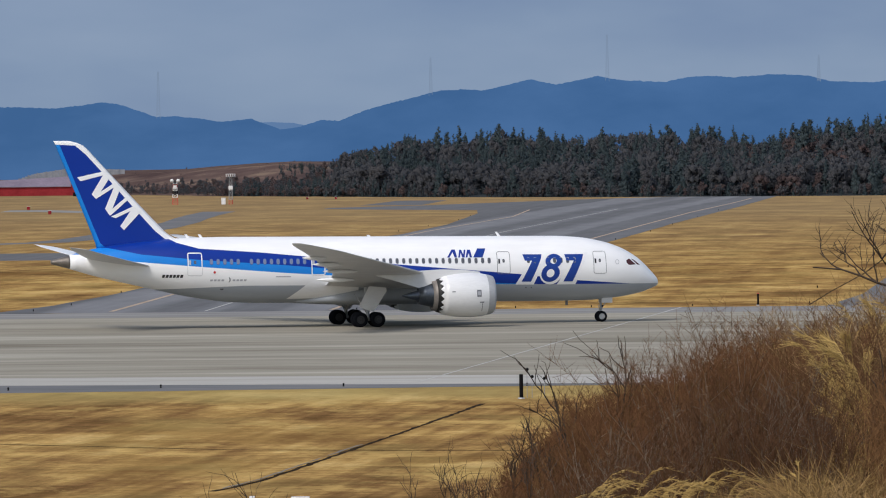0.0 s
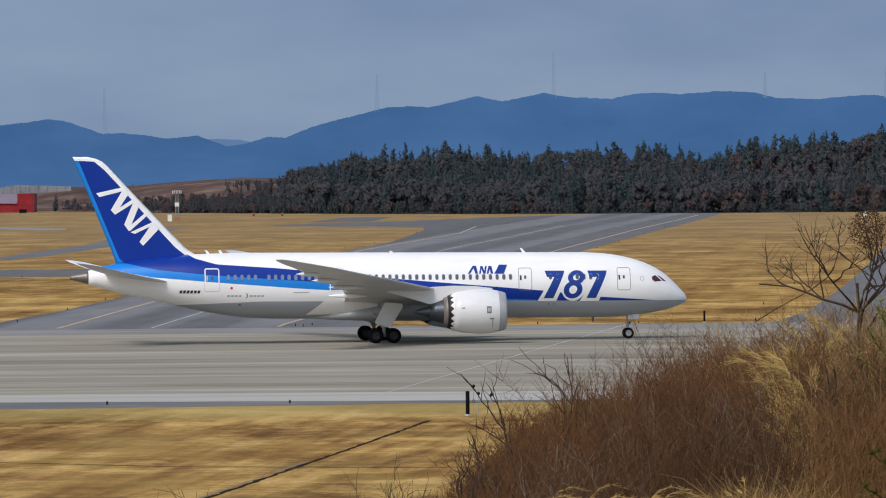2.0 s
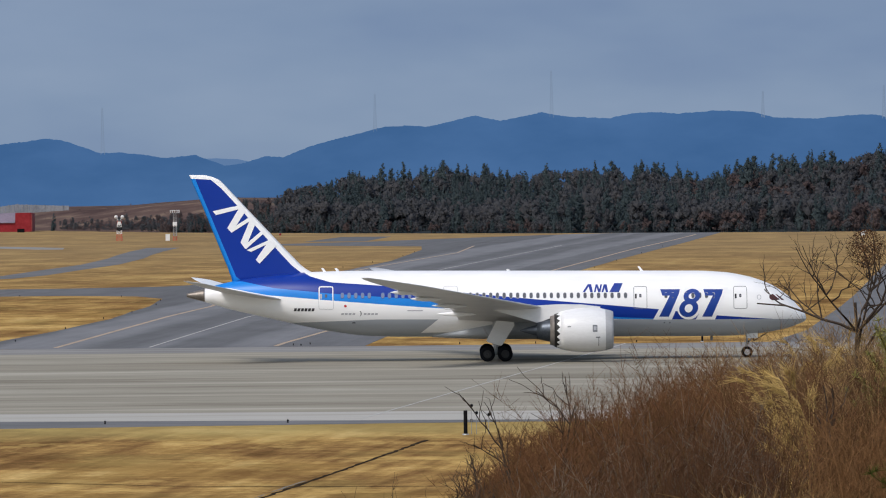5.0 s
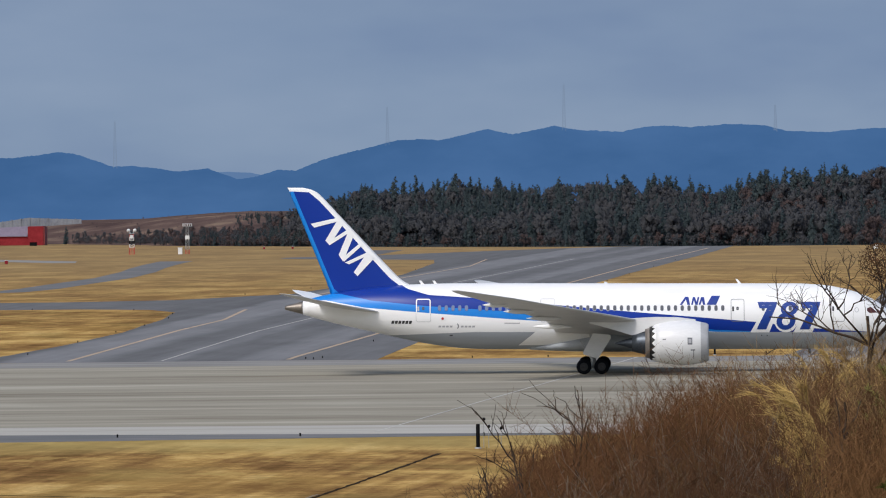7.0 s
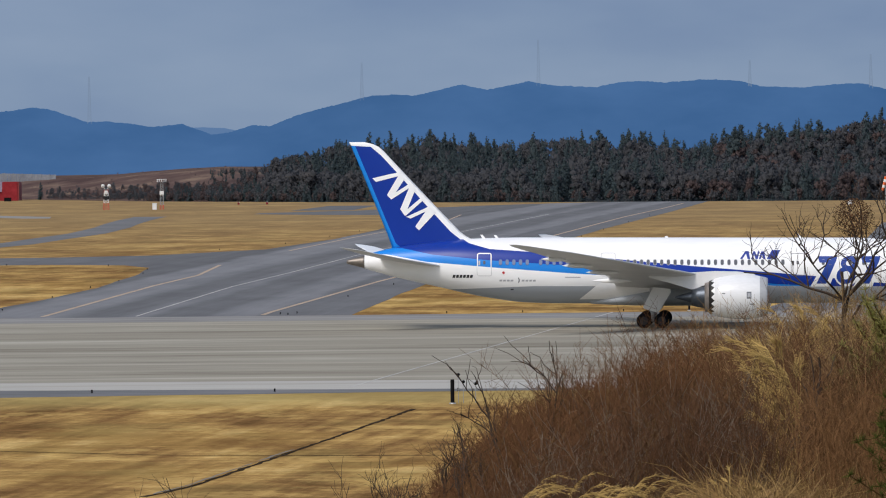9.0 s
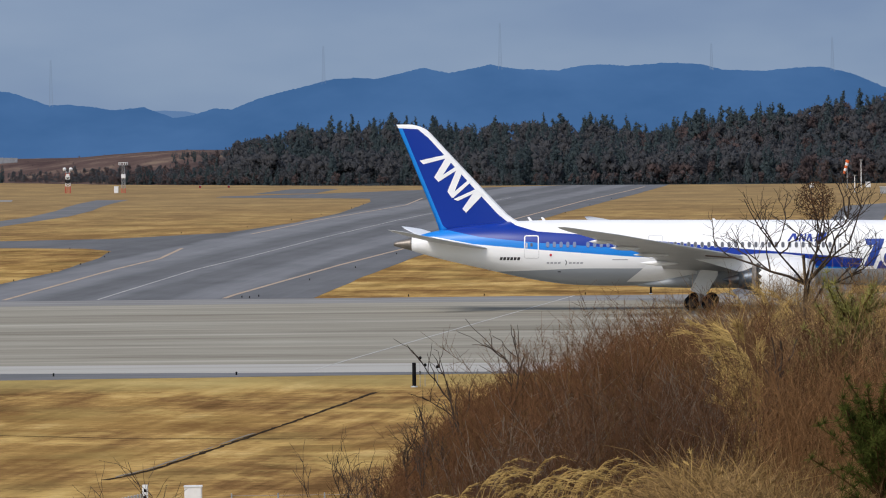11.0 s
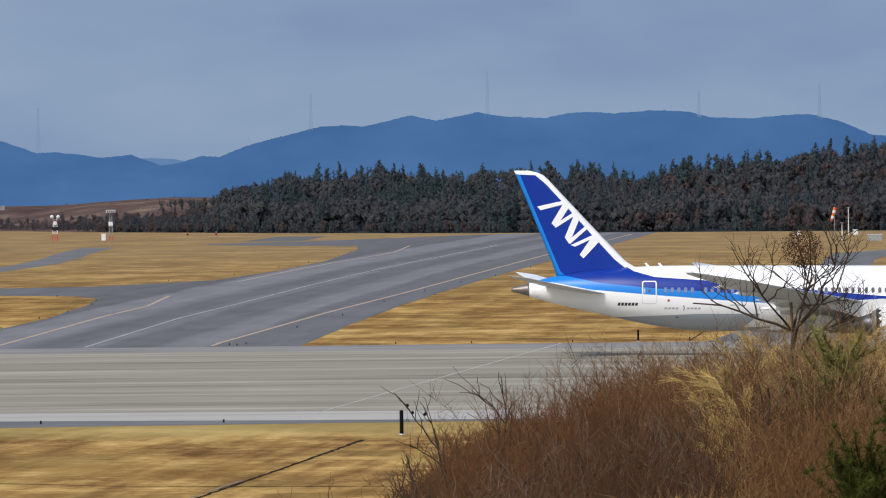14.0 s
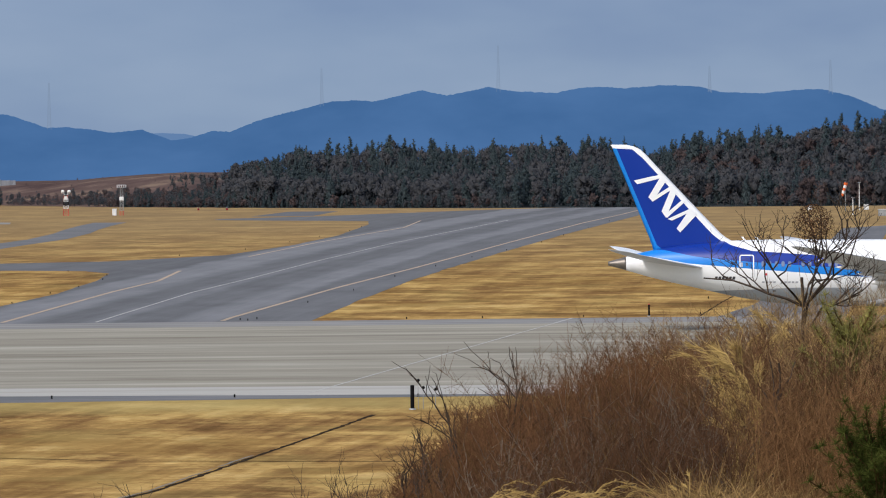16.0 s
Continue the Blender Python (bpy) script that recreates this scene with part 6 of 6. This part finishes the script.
def pampas(x, y, count, reach, lean, seed, plume_n=26, z=None, tall=1.15, hook=False):
    """A tuft of straw blades with drooping plumes."""
    rng = np.random.default_rng(seed)
    z0 = ground_height(x, y) if z is None else z
    ob = tagged(new("pampas_grass"), "straw-coloured pampas grass with drooping plumes", "grass", "pampas tufts")
    n = count
    a = rng.uniform(0, 2 * np.pi, n)
    base = np.stack([x + rng.normal(0, reach * 0.35, n), y + rng.normal(0, 0.3, n), np.full(n, z0 - 0.02)], 1)
    k = 7
    t = np.linspace(0, 1, k)[None, :]
    L = rng.uniform(0.55, 1.0, n)[:, None] * tall
    out = rng.uniform(0.1, 0.5, n)[:, None] * L
    droop = rng.uniform(0.05, 0.5, n)[:, None] * L
    dx = (np.cos(a) * 0.7)[:, None] + lean
    px = base[:, 0:1] + out * dx * t ** 2
    py = base[:, 1:2] + out * np.sin(a)[:, None] * t ** 2 * 0.6
    pz = base[:, 2:3] + L * t - droop * t ** 3
    w = 0.0042 * np.sin(np.pi * np.clip(t * 0.9 + 0.1, 0, 1)) * np.ones((n, 1)) + 0.0006
    path = np.stack([px, py, pz], 2)
    v, f = tubes(path, w, 3)
    tagged(put(new("blades", big_mesh("blades", v, f, M_STRAW)), ob), kind="stuff")
    # plumes
    pieces = []
    for q in range(plume_n):
        g = rng.uniform(0, 2 * np.pi)
        bx, by = x + rng.normal(0, reach * 0.4), y + rng.normal(0, 0.3)
        ln = tall * rng.uniform(0.62, 1.22)
        lx = lean + float(np.clip(rng.normal(0, 0.33), -0.22, 0.4))
        tt = np.linspace(0, 1, 9)
        stalk = np.stack([bx + 0.4 * lx * ln * tt ** 2.2, by + 0.1 * np.sin(g) * tt ** 2, z0 + ln * tt - 0.2 * ln * tt ** 6], 1)
        if hook:
            way_x = 0.42 if lx > 0 else -0.3
            stalk = np.stack([bx + way_x * ln * tt ** 3, by + 0.1 * np.sin(g) * tt ** 2, z0 + ln * (tt - 0.34 * tt ** 5)], 1)
        pieces.append(tubes(stalk[None], np.linspace(0.003, 0.0014, 9)[None], 3))
        m = 60 if hook else 46
        fine = 0.38 if hook else min(1.0, tall / 0.9)
        s = rng.uniform(0.55 if hook else 0.74, 1.0, m)
        i = np.minimum((s * 8).astype(int), 7)
        b = stalk[i] + (stalk[i + 1] - stalk[i]) * (s * 8 - i)[:, None]
        d = (stalk[i + 1] - stalk[i]).mean(0) if hook else stalk[-1] - stalk[-3]
        d /= np.linalg.norm(d)
        way = d * 0.9 + rng.normal(size=(m, 3)) * 0.22 + np.array([0.25 * np.sign(lx), 0, -0.25])
        hair = grown(rng, m, b, way, rng.uniform(0.05, 0.13, m) * fine, 0.25, 4)
        pieces.append(tubes(hair, np.linspace(0.0022, 0.0009, 4)[None] * np.ones((m, 1)), 3))
    v, f = join(pieces)
    tagged(put(new("plumes", big_mesh("plumes", v, f, M_PLUME)), ob), kind="stuff")
    return ob


for i, (u, d, n, reach, lean, pl, tall) in enumerate((
        (48.4, 55.0, 10, 0.16, -0.4, 12, 1.38), (47.2, 55.3, 8, 0.18, -0.4, 12, 1.2), (48.4, 54.9, 8, 0.18, -0.4, 8, 1.0), (48.8, 54.8, 6, 0.18, -0.4, 7, 0.76),
        (54, 62, 24, 0.3, -0.3, 14, 1.2), (60, 63, 24, 0.35, 0.3, 14, 1.25), (51.5, 61, 20, 0.3, 0.3, 12, 1.15), (50.8, 58, 16, 0.2, -0.15, 10, 0.95),
        (57, 59, 24, 0.35, -0.3, 16, 1.05), (63, 60, 24, 0.35, 0.3, 16, 1.1), (67, 60, 24, 0.35, -0.2, 16, 1.1), (45.5, 60, 16, 0.25, 0.2, 10, 1.1),
        (58, 61, 14, 0.25, -0.3, 4, 1.1), (64, 61, 14, 0.3, -0.4, 4, 1.1),
        (-4, 54, 8, 0.32, 0.55, 7, 0.55),
        (-1, 53, 8, 0.32, 0.55, 7, 0.6),
        (3, 53, 8, 0.32, 0.55, 7, 0.64),
        (7, 52.5, 8, 0.32, 0.55, 7, 0.68),
        (11, 53, 8, 0.32, 0.55, 7, 0.7),
        (15, 52, 8, 0.32, 0.55, 7, 0.7),
        (19, 52.5, 8, 0.32, 0.55, 7, 0.7),
        (23, 52, 8, 0.32, 0.55, 7, 0.68),
        (27, 51.5, 8, 0.32, 0.55, 7, 0.6),
        (40, 51, 10, 0.3, -0.3, 3, 0.26), (44, 50.5, 12, 0.35, -0.3, 2, 0.26), (70, 62, 40, 0.4, -0.4, 6, 1.1))):
    pampas(along(u, d), d, n, reach, lean, 50 + i, pl, None, tall, u < 28 and d < 55)


def thatch(name, count, x0, x1, y0, y1, long, material, label, seed):
    """Low matted dead grass over the slope."""
    rng = np.random.default_rng(seed)
    x, y = rng.uniform(x0, x1, count), rng.uniform(y0, y1, count)
    z = np.array([ground_height(float(a), float(b)) for a, b in zip(x, y)])
    lean = np.array([noise.noise((a * 1.3, b * 0.4, 8.0)) for a, b in zip(x, y)])
    way = np.stack([lean * 1.6 + rng.normal(0, 0.45, count), rng.normal(0, 0.5, count), rng.uniform(0.25, 1.0, count)], 1)
    size = rng.uniform(0.4, 1.0, count) * long * (1 + 0.7 * np.array([noise.noise((a * 1.1, b * 0.3, 2.0)) for a, b in zip(x, y)]))
    base = np.stack([x, y, z - 0.02], 1)
    path = grown(rng, count, base, way, size, 0.35, 5)
    path[:, :, 2] -= (np.linspace(0, 1, 5) ** 3)[None, :] * (size * 0.25)[:, None]
    v, f = tubes(path, np.linspace(1, 0.3, 5)[None, :] * 0.0032 * rng.uniform(0.7, 1.4, (count, 1)))
    return tagged(new(name, big_mesh(name, v, f, material)), label, "grass", kind="stuff")


thatch("dry_grass", 8000, -0.6, 3.5, 46, 56, 0.3, M_STRAW, "matted straw-coloured dead grass on the slope", 91)
thatch("dry_grass", 330, 1.3, 2.8, 46.5, 51.5, 0.15, M_DRYSTEM, "pale matted dead grass on a low mound", 93)
thatch("dry_grass", 6500, -0.2, 4.0, 47, 57, 0.34, M_DRYSTEM, "brown matted dead grass on the slope", 92)


def pine(x, y, height, spread, seed, label, needles):
    rng = np.random.default_rng(seed)
    z0 = ground_height(x, y)
    ob = tagged(new("young_pine"), label, "pine")
    trunk = grown(rng, 1, np.array([[x, y, z0 - 0.05]]), np.array([[0.05, 0, 1.0]]), np.array([height * 0.9]), 0.05, 7)
    v, f = tubes(trunk, np.linspace(0.025, 0.008, 7)[None], 7)
    put(new("trunk", big_mesh("trunk", v, f, M_TWIG, True)), ob)
    n = 95
    t = rng.uniform(0.08, 1.0, n)
    i = np.minimum((t * 6).astype(int), 5)
    b = trunk[0][i]
    a = rng.uniform(0, 2 * np.pi, n)
    way = np.stack([np.cos(a), np.sin(a), rng.uniform(0.6, 1.6, n)], 1)
    ln = spread * (1.1 - 0.6 * t) * rng.uniform(0.4, 1.1, n)
    br = grown(rng, n, b, way, ln, 0.15, 6)
    v, f = tubes(br, np.linspace(0.009, 0.004, 6)[None] * np.ones((n, 1)), 4)
    put(new("crown", big_mesh("crown", v, f, M_TWIG)), ob)
    pieces = []
    for s in (0.4, 0.55, 0.7, 0.85, 1.0):
        q = s * 5
        k = min(int(q), 4)
        c = br[:, k] + (br[:, k + 1] - br[:, k]) * (q - k)
        for _ in range(24):
            w = rng.normal(size=(n, 3)) * 0.75 + np.array([0, 0, 0.55])
            w /= np.linalg.norm(w, axis=1)[:, None]
            nd = grown(rng, n, c, w, rng.uniform(0.035, 0.075, n), 0.1, 3)
            pieces.append(tubes(nd, np.array([[0.0022, 0.0020, 0.0008]]) * np.ones((n, 1)), 3))
    v, f = join(pieces)
    tagged(put(new("needles", big_mesh("needles", v, f, needles)), ob), kind="stuff")


pine(along(61.0, 56.5), 56.5, 1.42, 0.44, 71, "young olive-green pine among straw-coloured grass", M_PINE_OLIVE)
for u, top, spread, seed in ((65.6, 16.1, 0.42, 72), (72, 16.4, 0.36, 73)):
    px = along(u, 51)
    pine(px, 51, top - ground_height(px, 51), spread, seed, "bushy young green pine at the slope's edge", M_PINE)


def motions():
    rows = [(t, pose(x, y, 0.03, 0, 0, h)) for t, x, y, h in TAXI]
    walk(AIRLINER, rows)
    # distance rolled, for the wheels
    ts, xs = [r[0] for r in TAXI], [r[1] for r in TAXI]
    for hub, (x, y, z), r in WHEELS:
        spin = []
        for k in range(101):
            t = k * 0.16
            turn = math.degrees((float(np.interp(t, ts, xs)) - xs[0]) / r)
            spin.append((t, pose(x, y, z, 0, turn, 0)))
        walk(hub, spin)


motions()
